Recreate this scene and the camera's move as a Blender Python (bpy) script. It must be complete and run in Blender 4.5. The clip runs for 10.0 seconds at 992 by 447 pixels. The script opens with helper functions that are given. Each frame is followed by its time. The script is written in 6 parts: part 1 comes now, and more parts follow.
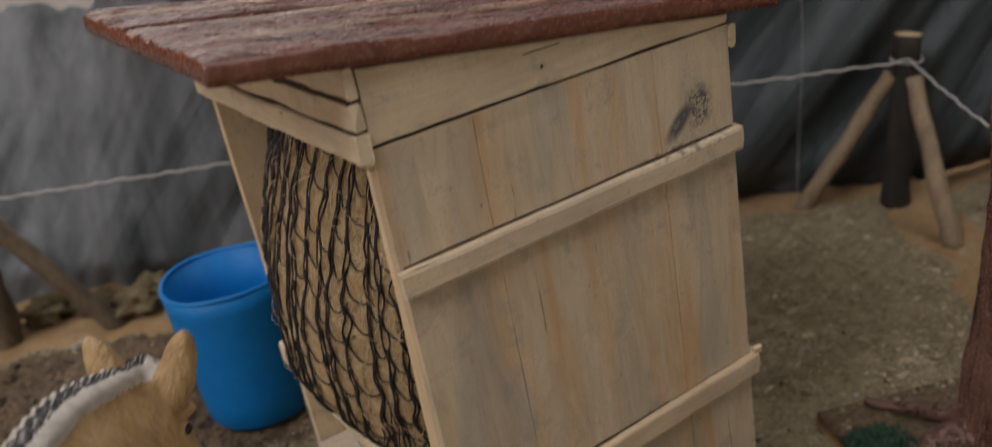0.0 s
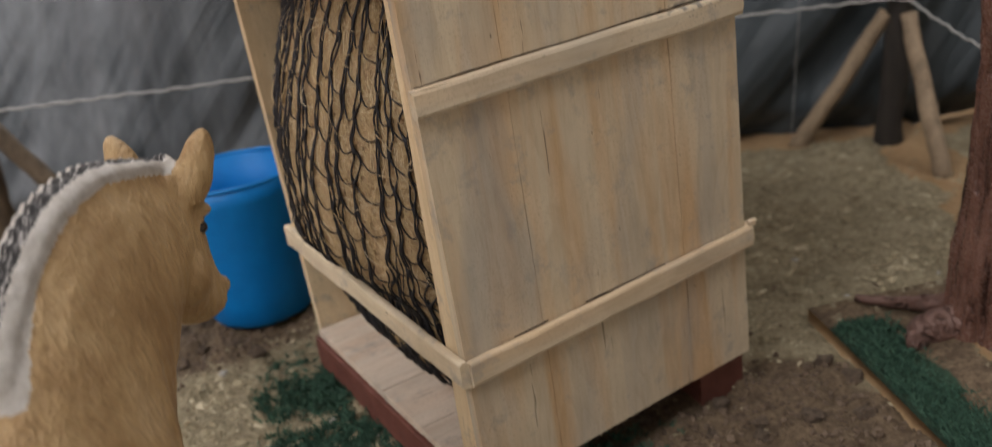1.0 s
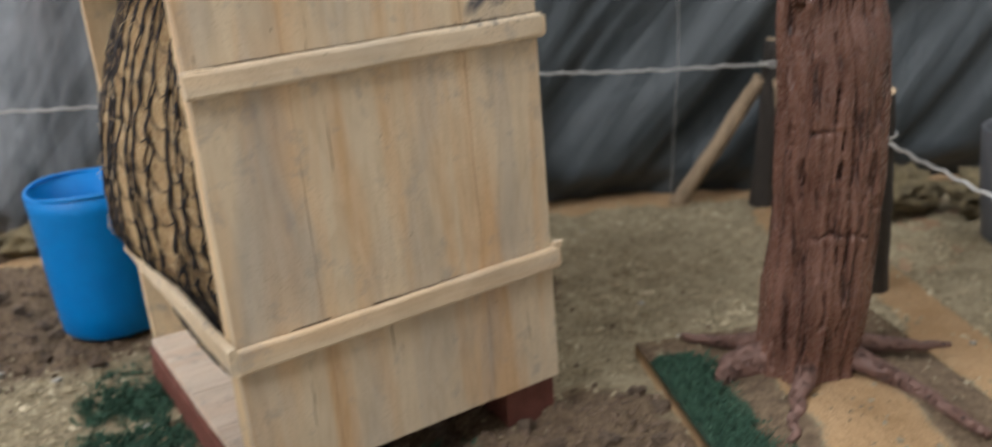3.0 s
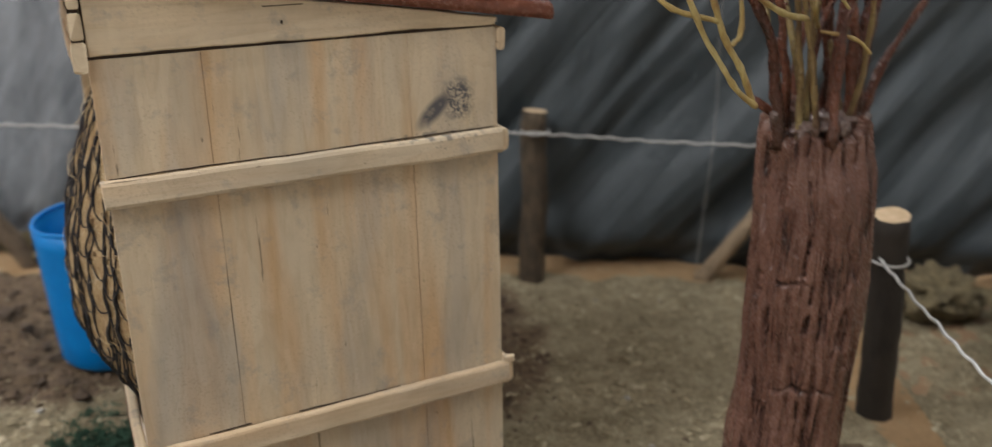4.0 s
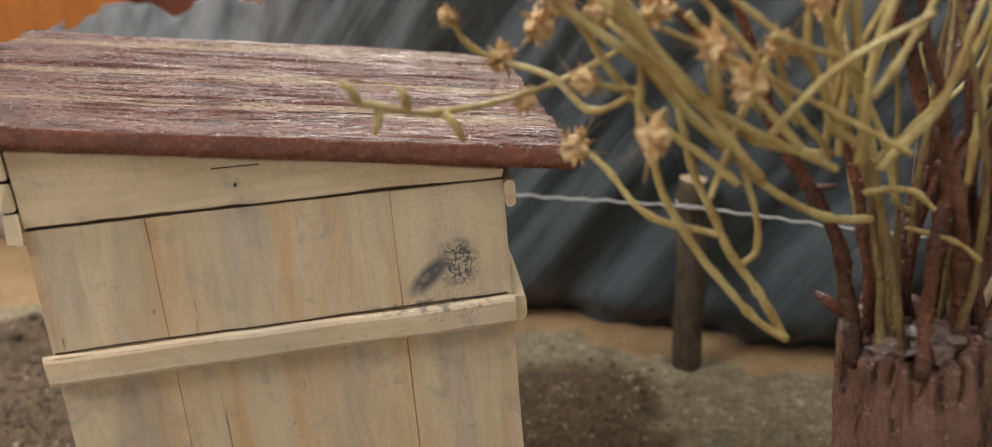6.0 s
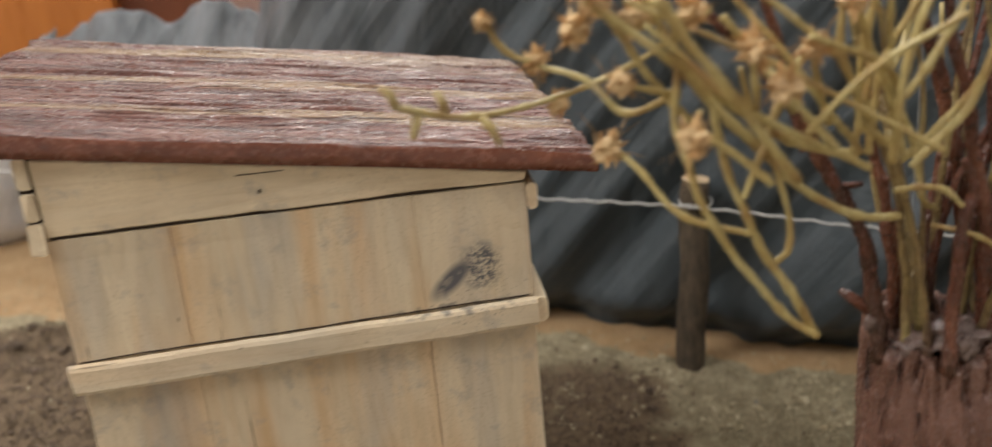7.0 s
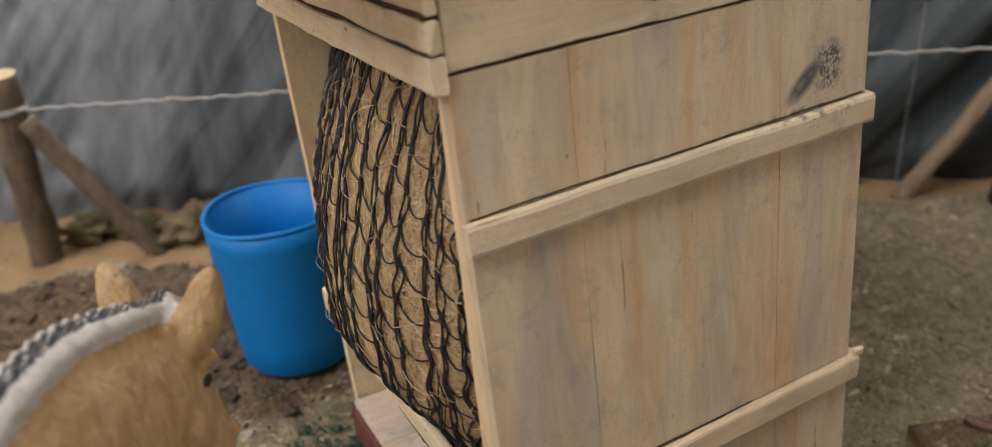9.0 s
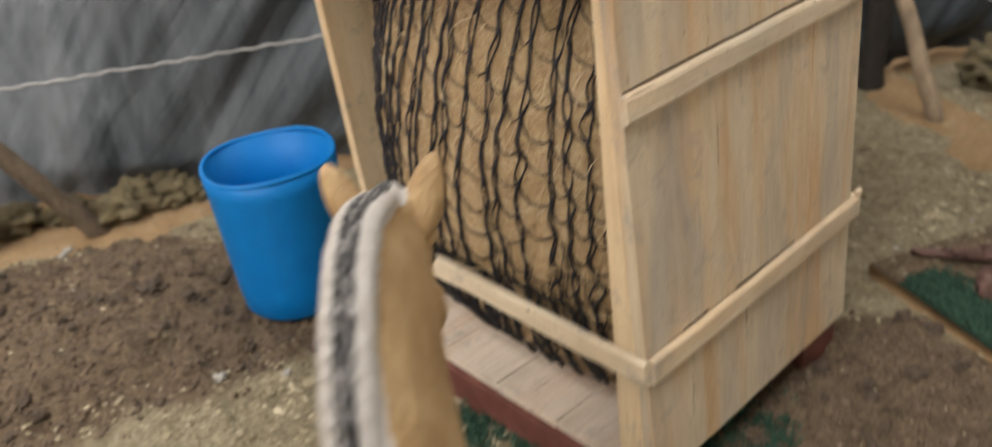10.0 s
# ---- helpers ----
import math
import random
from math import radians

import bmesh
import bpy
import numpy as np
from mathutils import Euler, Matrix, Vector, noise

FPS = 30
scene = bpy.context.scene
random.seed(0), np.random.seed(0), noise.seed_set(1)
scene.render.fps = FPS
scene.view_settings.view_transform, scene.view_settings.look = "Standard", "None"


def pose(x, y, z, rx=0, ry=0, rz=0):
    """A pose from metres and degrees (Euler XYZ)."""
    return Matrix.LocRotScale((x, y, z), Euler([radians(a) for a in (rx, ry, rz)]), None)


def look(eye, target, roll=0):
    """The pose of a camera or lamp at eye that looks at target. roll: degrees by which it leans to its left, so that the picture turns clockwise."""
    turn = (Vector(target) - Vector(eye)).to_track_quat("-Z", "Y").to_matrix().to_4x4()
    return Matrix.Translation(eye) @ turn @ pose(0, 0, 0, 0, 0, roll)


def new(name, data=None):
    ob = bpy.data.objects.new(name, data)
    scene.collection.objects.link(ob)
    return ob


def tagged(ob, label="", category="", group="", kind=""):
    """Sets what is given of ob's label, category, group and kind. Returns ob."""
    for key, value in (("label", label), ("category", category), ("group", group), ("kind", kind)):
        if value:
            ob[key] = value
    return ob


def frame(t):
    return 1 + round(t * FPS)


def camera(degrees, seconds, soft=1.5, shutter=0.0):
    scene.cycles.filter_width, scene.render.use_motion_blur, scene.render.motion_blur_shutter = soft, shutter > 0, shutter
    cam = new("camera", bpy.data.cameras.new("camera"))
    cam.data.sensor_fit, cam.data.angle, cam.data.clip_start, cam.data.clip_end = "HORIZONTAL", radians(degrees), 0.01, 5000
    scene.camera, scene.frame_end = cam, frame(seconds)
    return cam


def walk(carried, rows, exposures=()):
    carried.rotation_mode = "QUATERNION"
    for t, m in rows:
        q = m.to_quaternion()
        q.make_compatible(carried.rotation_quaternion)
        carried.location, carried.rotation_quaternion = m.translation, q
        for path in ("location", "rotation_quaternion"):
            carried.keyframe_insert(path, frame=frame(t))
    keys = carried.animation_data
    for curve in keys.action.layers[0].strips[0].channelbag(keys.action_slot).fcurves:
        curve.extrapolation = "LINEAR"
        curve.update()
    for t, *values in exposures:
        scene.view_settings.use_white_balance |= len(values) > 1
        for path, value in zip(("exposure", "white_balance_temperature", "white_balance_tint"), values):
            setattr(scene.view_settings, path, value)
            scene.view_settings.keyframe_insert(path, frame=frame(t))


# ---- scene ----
cam = camera(52.6, 10.0, soft=1.0, shutter=0.6)
PATH = [
    (0, (-0.06626, -0.16908, 0.20333), (0.78616, 1.43384, -0.63574), -10.10),
    (0.5, (-0.07744, -0.17625, 0.18876), (0.78108, 1.42883, -0.63988), -9.41),
    (1, (-0.08507, -0.185, 0.17065), (0.78971, 1.42138, -0.63826), -8.41),
    (1.5, (-0.08823, -0.19668, 0.1589), (0.79766, 1.42394, -0.60841), -7.24),
    (2, (-0.08298, -0.20596, 0.14436), (0.81718, 1.43397, -0.56297), -5.96),
    (2.5, (-0.07064, -0.21323, 0.14126), (0.84898, 1.43007, -0.53246), -4.79),
    (3, (-0.0526, -0.22021, 0.1482), (0.89544, 1.41715, -0.50007), -4.55),
    (3.2, (-0.04447, -0.2193, 0.15632), (0.9076, 1.41037, -0.5053), -3.71),
    (4.3, (0.00677, -0.22234, 0.18379), (0.57737, 1.55867, -0.525), -0.65),
    (4.5, (0.01326, -0.22036, 0.18877), (0.44477, 1.58495, -0.55598), -0.85),
    (5, (0.04323, -0.21023, 0.19581), (0.30009, 1.61712, -0.57543), -1.93),
    (5.5, (0.06569, -0.19409, 0.20441), (0.26622, 1.64619, -0.55266), -3.64),
    (6.8, (0.07454, -0.18214, 0.20425), (0.23731, 1.67167, -0.52849), -5.37),
    (7, (0.0648, -0.18494, 0.20544), (0.267, 1.6625, -0.53354), -5.13),
    (7.5, (0.04379, -0.18854, 0.20208), (0.29539, 1.64925, -0.54574), -5.17),
    (8, (0.00701, -0.17817, 0.20924), (0.40286, 1.62376, -0.56302), -5.76),
    (8.5, (-0.03364, -0.1634, 0.19647), (0.53169, 1.56362, -0.63888), -5.27),
    (9, (-0.05865, -0.14337, 0.19019), (0.6757, 1.48689, -0.7059), -6.26),
    (9.5, (-0.09003, -0.13076, 0.19328), (0.87149, 1.35292, -0.7417), -7.49),
    (9.8, (-0.11471, -0.12758, 0.19508), (0.91461, 1.27967, -0.78479), -7.49),
    (10, (-0.13642, -0.12867, 0.19267), (0.9444, 1.23721, -0.79028), -7.38),
]
EXPOSURES = [(0, -0.59, 6500, 14), (0.5, -0.42, 6300, 13), (1, -0.22, 6300, 13), (1.5, -0.2, 6300, 13), (2, -0.04, 6350, 13), (2.5, 0.32, 6200, 10), (3, 0.37, 6050, 10), (4.5, 0.00, 6300, 10), (5, 0.20, 6400, 10), (5.5, 0.20, 6500, 10), (7, 0.27, 6500, 10), (7.5, 0.29, 6450, 10), (8, 0.00, 6300, 10), (8.5, -0.31, 6400, 13), (9, 0.03, 6450, 13), (9.5, 0.27, 6400, 10), (10, 0.28, 6450, 10)]
walk(cam, [(t, look(eye, target, roll)) for t, eye, target, roll in PATH], EXPOSURES)

# ---- depth of field of a small phone lens, fixed ----
cam.data.dof.use_dof = True
cam.data.dof.focus_distance = 0.212
cam.data.dof.aperture_fstop = 17.0

# ---- world and lights: a plain room with three added ceiling panels, out of view ----
world = bpy.data.worlds.new("world")
scene.world = world
world.use_nodes = True
world.node_tree.nodes["Background"].inputs[0].default_value = (0.8, 0.85, 0.9, 1)
world.node_tree.nodes["Background"].inputs[1].default_value = 0.3

# overhead light is inferred; the panels' number and places are made up
LAMPS = [((-1.35, -0.28, 1.62), 1.0, 1.0, 38.0), ((0.75, -0.45, 1.62), 1.0, 0.8, 10.0), ((0.45, 1.50, 1.62), 1.2, 0.8, 41.0)]
# second panel: added fill for the first one's shadow; third: for roof sheen
for place, sx, sy, watts in LAMPS:
    light = bpy.data.lights.new("unseen_panel_light", "AREA")
    light.shape, light.size, light.size_y, light.energy = "RECTANGLE", sx, sy, watts
    light.color = (1.0, 0.965, 0.925)
    new("unseen_panel_light", light).matrix_world = pose(*place)


# ---- material helpers ----
class Nodes:
    """A short way to write node trees."""

    def __init__(self, name):
        self.m = bpy.data.materials.new(name)
        self.m.use_nodes = True
        self.t = self.m.node_tree
        self.b = self.t.nodes["Principled BSDF"]

    def put(self, socket, value):
        if isinstance(value, bpy.types.NodeSocket):
            self.t.links.new(value, socket)
        elif isinstance(value, (tuple, list)) and len(value) == 3 and socket.type == "RGBA":
            socket.default_value = (*value, 1)
        else:
            socket.default_value = value

    def node(self, kind, out=0, ins=(), operation="", layer_name=""):
        nd = self.t.nodes.new(kind)
        if operation:
            nd.operation = operation
        if layer_name:
            nd.layer_name = layer_name
        for k, v in dict(ins).items():
            self.put(nd.inputs[k], v)
        return nd.outputs[out]

    def coords(self, scale=(1, 1, 1), shift=(0, 0, 0)):
        tc = self.node("ShaderNodeTexCoord", 3)
        return self.node("ShaderNodeMapping", 0, {0: tc, 1: shift, 3: scale})

    def noise(self, vec, scale=1.0, detail=4.0, rough=0.6, warp=0.0):
        return self.node("ShaderNodeTexNoise", 0, {"Vector": vec, "Scale": scale, "Detail": detail, "Roughness": rough, "Distortion": warp})

    def ramp(self, fac, stops):
        nd = self.t.nodes.new("ShaderNodeValToRGB")
        while len(nd.color_ramp.elements) < len(stops):
            nd.color_ramp.elements.new(0.5)
        for e, (p, c) in zip(nd.color_ramp.elements, stops):
            e.position = p
            e.color = (*c, 1) if isinstance(c, tuple) else (c, c, c, 1)
        self.put(nd.inputs[0], fac)
        return nd.outputs[0]

    def mix(self, fac, a, b, mode="MIX"):
        nd = self.t.nodes.new("ShaderNodeMix")
        nd.data_type, nd.blend_type = "RGBA", mode
        self.put(nd.inputs[0], fac)
        self.put(nd.inputs[6], a)
        self.put(nd.inputs[7], b)
        return nd.outputs[2]

    def maths(self, op, a, b=0.0, clamp=False):
        nd = self.t.nodes.new("ShaderNodeMath")
        nd.operation, nd.use_clamp = op, clamp
        self.put(nd.inputs[0], a)
        self.put(nd.inputs[1], b)
        return nd.outputs[0]

    def island(self):
        return self.node("ShaderNodeNewGeometry", 8)

    def bump(self, height, strength=0.5, dist=0.0005, normal=None):
        ins = {"Height": height, "Strength": strength, "Distance": dist}
        if normal is not None:
            ins["Normal"] = normal
        return self.node("ShaderNodeBump", 0, ins)

    def done(self, colour, rough=0.6, normal=None, metal=0.0, spec=0.5):
        self.put(self.b.inputs["Base Color"], colour)
        self.put(self.b.inputs["Roughness"], rough)
        self.put(self.b.inputs["Metallic"], metal)
        self.put(self.b.inputs["Specular IOR Level"], spec)
        if normal is not None:
            self.put(self.b.inputs["Normal"], normal)
        return self.m


def scaled(axis, along, across):
    return tuple(along if i == axis else across for i in range(3))


def wood_material(name, axis, cream=(0.66, 0.565, 0.425), warm=(0.64, 0.425, 0.23), grey=(0.43, 0.405, 0.36), warmth=0.5, greyness=0.5, stain=False):
    """Pale whitewashed timber with its grain along one axis."""
    n = Nodes(name)
    broad = n.noise(n.coords(scaled(axis, 6, 110), (0.3, 0.1, 0.2)), 1, 2, 0.5, 0.25)
    band = n.noise(n.coords(scaled(axis, 15, 75), (3, 1, 2)), 1, 3, 0.5, 0.5)
    fine = n.noise(n.coords(scaled(axis, 60, 520), (1, 5, 2)), 1, 5, 0.7, 0.4)
    blotch = n.noise(n.coords((60, 60, 40), (7, 2, 1)), 1, 5, 0.62)
    c = n.mix(n.maths("MULTIPLY", n.ramp(broad, [(0.50, 0.0), (0.66, 1.0)]), warmth * 1.3, True), cream, warm)
    c = n.mix(n.maths("MULTIPLY", n.ramp(band, [(0.47, 0.0), (0.70, 1.0)]), greyness * 1.3, True), c, grey)
    c = n.mix(0.5, c, n.ramp(blotch, [(0.3, (0.72, 0.71, 0.69)), (0.60, (1.0, 1.0, 1.0))]), "MULTIPLY")
    c = n.mix(0.22, c, n.ramp(fine, [(0.35, (0.60, 0.54, 0.45)), (0.55, (1, 1, 1))]), "MULTIPLY")
    pores = n.noise(n.coords((1500, 1500, 1500), (6, 1, 3)), 1, 3, 0.6)
    c = n.mix(n.ramp(blotch, [(0.42, 0.03), (0.60, 0.28)]), c, n.ramp(pores, [(0.34, (0.45, 0.41, 0.36)), (0.47, (1, 1, 1))]), "MULTIPLY")
    figure = n.noise(n.coords(scaled(axis, 10, 55), (9, 3, 6)), 1, 2, 0.5, 1.2)
    rings = n.maths("FRACT", n.maths("MULTIPLY", figure, 7.0))
    c = n.mix(0.22, c, n.ramp(rings, [(0.0, (1, 1, 1)), (0.55, (0.93, 0.88, 0.80)), (0.90, (0.74, 0.64, 0.52)), (1.0, (1, 1, 1))]), "MULTIPLY")
    smudge = n.noise(n.coords((120, 120, 120), (8, 8, 3)), 1, 6, 0.7)
    c = n.mix(n.ramp(smudge, [(0.56, 0.0), (0.68, 0.5)]), c, (0.30, 0.285, 0.265))
    hair = n.noise(n.coords(scaled(axis, 22, 620), (4, 4, 8)), 1, 3, 0.6)
    c = n.mix(n.ramp(hair, [(0.69, 0.0), (0.72, 0.75)]), c, (0.17, 0.13, 0.09))
    specks = n.noise(n.coords(scaled(axis, 160, 420), (2, 9, 4)), 1, 2, 0.5)
    c = n.mix(n.ramp(specks, [(0.75, 0.0), (0.79, 0.8)]), c, (0.10, 0.075, 0.05))
    if stain:
        pos = n.t.nodes.new("ShaderNodeSeparateXYZ")
        n.put(pos.inputs[0], n.node("ShaderNodeTexCoord", 3))

        def oval(cx, cz, a, b, turn):
            """0 at the middle of a tilted oval, 1 on its edge."""
            dx = n.maths("SUBTRACT", pos.outputs[0], cx - FEEDER_X)
            dz = n.maths("SUBTRACT", pos.outputs[2], cz)
            ct, st = math.cos(radians(turn)), math.sin(radians(turn))
            p = n.maths("ADD", n.maths("MULTIPLY", dx, ct / a), n.maths("MULTIPLY", dz, st / a))
            q = n.maths("ADD", n.maths("MULTIPLY", dx, -st / b), n.maths("MULTIPLY", dz, ct / b))
            return n.maths("SQRT", n.maths("ADD", n.maths("MULTIPLY", p, p), n.maths("MULTIPLY", q, q)))

        dots = n.noise(n.coords((1500, 1500, 1500)), 1, 3, 0.6)
        mould = n.noise(n.coords((420, 420, 420), (4, 4, 1)), 1, 4, 0.6)
        peppered = n.maths("MULTIPLY", n.ramp(oval(0.0812, 0.1228, 0.0050, 0.0062, 0), [(0.55, 1.0), (1.0, 0.0)]), n.ramp(n.maths("ADD", n.maths("MULTIPLY", dots, 0.6), n.maths("MULTIPLY", mould, 0.4)), [(0.46, 0.10), (0.53, 1.0)]))
        smear = n.maths("MULTIPLY", n.ramp(oval(0.0752, 0.1208, 0.0072, 0.0026, 42), [(0.45, 1.0), (1.0, 0.0)]), n.ramp(mould, [(0.30, 0.45), (0.46, 1.0)]))
        spread = n.maths("MULTIPLY", n.ramp(oval(0.0820, 0.1150, 0.0130, 0.0085, 10), [(0.3, 1.0), (1.0, 0.0)]), n.ramp(dots, [(0.60, 0.0), (0.66, 0.8)]))
        line = n.maths("MULTIPLY", n.ramp(oval(0.0760, 0.1146, 0.0165, 0.0013, -1.0), [(0.6, 1.0), (1.0, 0.0)]), n.ramp(mould, [(0.50, 0.0), (0.60, 0.65)]))
        spread = n.maths("MAXIMUM", spread, line)
        c = n.mix(n.maths("MAXIMUM", n.maths("MAXIMUM", peppered, smear), spread), c, (0.115, 0.114, 0.122))
    h = n.maths("ADD", fine, n.maths("MULTIPLY", blotch, 0.6))
    return n.done(c, n.ramp(fine, [(0.2, 0.72), (0.8, 0.55)]), n.bump(h, 0.35, 0.0003), spec=0.18)


def plain_material(name, dark, light, scale, rough=(0.5, 0.7), bump=0.3, dist=0.0004, stretch=(1, 1, 1), spec=0.5, fine=None, metal=0.0):
    """Two tones by noise at two scales, with a relief."""
    n = Nodes(name)
    v = n.coords(tuple(scale * s for s in stretch))
    a = n.noise(v, 1, 5, 0.6)
    b = n.noise(n.coords(tuple((fine or scale * 7) * s for s in stretch), (3, 2, 1)), 1, 4, 0.6)
    c = n.ramp(n.maths("ADD", n.maths("MULTIPLY", a, 0.6), n.maths("MULTIPLY", b, 0.4)), [(0.32, dark), (0.66, light)])
    return n.done(c, n.ramp(b, [(0.3, rough[0]), (0.7, rough[1])]), n.bump(n.maths("ADD", a, b), bump, dist), metal, spec)


def crumb_material(name, tones, rough=0.85, scale=600, spec=0.3):
    """Each crumb, chip or blade has its own tone."""
    n = Nodes(name)
    k = len(tones)
    c = n.ramp(n.island(), [((i + 0.5) / k, t) for i, t in enumerate(tones)])
    d = n.noise(n.coords((scale, scale, scale)), 1, 3, 0.6)
    c = n.mix(0.5, c, n.ramp(d, [(0.3, (0.5, 0.5, 0.5)), (0.7, (1.0, 1.0, 1.0))]), "MULTIPLY")
    return n.done(c, rough, n.bump(d, 0.4, 0.0004), spec=spec)


def roof_material():
    """Dark red paint on rough-sawn wood, rubbed pale on the ridges and bare in strips, with sheen and glints coloured
    in.
    """
    n = Nodes("worn_red_paint")
    ridge = n.noise(n.coords((22, 620, 300)), 1, 4, 0.65)
    grit = n.noise(n.coords((500, 900, 500), (2, 2, 2)), 1, 4, 0.7)
    strip = n.noise(n.coords((5, 70, 30), (0.0, 1.7, 0.4)), 1, 2, 0.5)
    worn = n.noise(n.coords((26, 130, 60), (5, 1, 1)), 1, 4, 0.6)
    fibre = n.noise(n.coords((170, 1500, 500), (2, 5, 1)), 1, 4, 0.7)
    c = n.mix(n.ramp(ridge, [(0.40, 0.0), (0.58, 1.0)]), (0.095, 0.031, 0.021), (0.215, 0.084, 0.061))
    c = n.mix(n.ramp(n.maths("ADD", n.maths("MULTIPLY", worn, 0.6), n.maths("MULTIPLY", fibre, 0.4)), [(0.51, 0.0), (0.65, 0.40)]), c, (0.37, 0.222, 0.172))
    c = n.mix(n.maths("MULTIPLY", n.ramp(strip, [(0.565, 0.0), (0.64, 0.8)]), n.ramp(fibre, [(0.38, 0.4), (0.55, 0.9)])), c, (0.46, 0.33, 0.18))
    at = n.t.nodes.new("ShaderNodeSeparateXYZ")
    n.put(at.inputs[0], n.node("ShaderNodeTexCoord", 3))
    # paler to the back right: bare wood, and sheen put into the colour
    reach = n.maths("ADD", n.maths("MULTIPLY", at.outputs[0], 2.6), n.maths("MULTIPLY", at.outputs[1], 10.5))
    bare = n.ramp(n.maths("ADD", reach, n.maths("MULTIPLY", n.maths("SUBTRACT", worn, 0.5), 1.5)), [(0.28, 0.0), (0.62, 0.8)])
    c = n.mix(n.maths("MULTIPLY", bare, n.ramp(fibre, [(0.36, 0.45), (0.5, 1.0)])), c, (0.55, 0.44, 0.345))
    speck = n.noise(n.coords((700, 2600, 700), (2, 2, 6)), 1, 2, 0.6)
    c = n.mix(n.ramp(speck, [(0.36, 0.7), (0.44, 0.0)]), c, (0.060, 0.020, 0.016))
    dark = n.noise(n.coords((30, 1100, 300), (3, 3, 1)), 1, 3, 0.6)
    c = n.mix(n.ramp(dark, [(0.54, 0.0), (0.64, 0.8)]), c, (0.040, 0.013, 0.010))
    # pale flakes that also stand for glints, put into the colour
    flake = n.noise(n.coords((900, 1900, 900), (1, 7, 2)), 1, 3, 0.65)
    c = n.mix(n.ramp(flake, [(0.61, 0.0), (0.67, 0.75)]), c, (0.60, 0.50, 0.46))
    h = n.maths("ADD", n.maths("ADD", ridge, n.maths("MULTIPLY", dark, -0.8)), n.maths("MULTIPLY", grit, 0.8))
    return n.done(c, n.ramp(grit, [(0.3, 0.18), (0.7, 0.46)]), n.bump(n.maths("ADD", h, fibre), 1.0, 0.0010), spec=0.7)


def bark_material(name, dark, mid, light, rough=(0.22, 0.5), stretch=0.16, scale=330):
    """Painted clay bark: long dark cracks, ridges and wet-looking gloss."""
    n = Nodes(name)
    crack = n.noise(n.coords((scale, scale, scale * stretch)), 1, 4, 0.6, 0.6)
    grit = n.noise(n.coords((1500, 1500, 1100), (1, 2, 3)), 1, 3, 0.6)
    tone = n.noise(n.coords((55, 55, 40), (6, 2, 3)), 1, 4, 0.6)
    c = n.ramp(tone, [(0.3, mid), (0.7, light)])
    c = n.mix(n.ramp(crack, [(0.34, 0.95), (0.41, 0.0)]), c, dark)
    c = n.mix(n.ramp(grit, [(0.70, 0.0), (0.78, 0.5)]), c, (0.42, 0.30, 0.26))
    h = n.maths("ADD", n.maths("MULTIPLY", n.ramp(crack, [(0.30, 0.0), (0.50, 1.0)]), 1.0), n.maths("MULTIPLY", grit, 0.3))
    return n.done(c, n.ramp(grit, [(0.3, rough[0]), (0.7, rough[1])]), n.bump(h, 1.0, 0.0013), spec=0.55)


def ground_material():
    """Scatter, soil, sand and turf side by side; where each lies is in the mesh's cover layer."""
    n = Nodes("diorama_ground")
    cover = n.node("ShaderNodeVertexColor", 0, layer_name="cover")
    sep = n.t.nodes.new("ShaderNodeSeparateColor")
    n.put(sep.inputs[0], cover)
    big = n.noise(n.coords((70, 70, 70)), 1, 4, 0.6)
    grain = n.noise(n.coords((650, 650, 650), (2, 1, 4)), 1, 5, 0.7)
    fleck = n.noise(n.coords((1500, 1500, 1500), (5, 1, 2)), 1, 3, 0.6)
    clump = n.noise(n.coords((210, 210, 210), (1, 4, 2)), 1, 4, 0.65)
    litter = n.mix(n.ramp(n.maths("ADD", n.maths("MULTIPLY", clump, 0.55), n.maths("MULTIPLY", big, 0.45)), [(0.41, 0.0), (0.57, 1.0)]), n.ramp(grain, [(0.3, (0.165, 0.135, 0.083)), (0.65, (0.335, 0.283, 0.180))]), n.ramp(grain, [(0.3, (0.255, 0.213, 0.137)), (0.65, (0.50, 0.432, 0.288))]))
    soil = n.mix(n.ramp(clump, [(0.36, 0.55), (0.55, 0.0)]), n.ramp(grain, [(0.3, (0.104, 0.074, 0.046)), (0.62, (0.250, 0.182, 0.116)), (0.8, (0.32, 0.245, 0.165))]), (0.070, 0.048, 0.033))
    sand = n.mix(n.ramp(fleck, [(0.35, 0.5), (0.6, 0.0)]), n.ramp(big, [(0.3, (0.435, 0.280, 0.138)), (0.7, (0.54, 0.375, 0.208))]), (0.27, 0.17, 0.09))
    turf = n.ramp(grain, [(0.3, (0.022, 0.044, 0.028)), (0.7, (0.062, 0.120, 0.075))])
    jag = n.maths("MULTIPLY", n.maths("SUBTRACT", grain, 0.5), 0.9)

    def edge(ch):
        return n.ramp(n.maths("ADD", sep.outputs[ch], jag), [(0.40, 0.0), (0.60, 1.0)])

    c = n.mix(edge(1), litter, soil)
    c = n.mix(edge(0), c, sand)
    c = n.mix(edge(2), c, turf)
    return n.done(c, 0.9, n.bump(n.maths("ADD", n.maths("ADD", grain, n.maths("MULTIPLY", clump, 1.2)), n.maths("MULTIPLY", fleck, 0.4)), 1.0, 0.0018), spec=0.25)


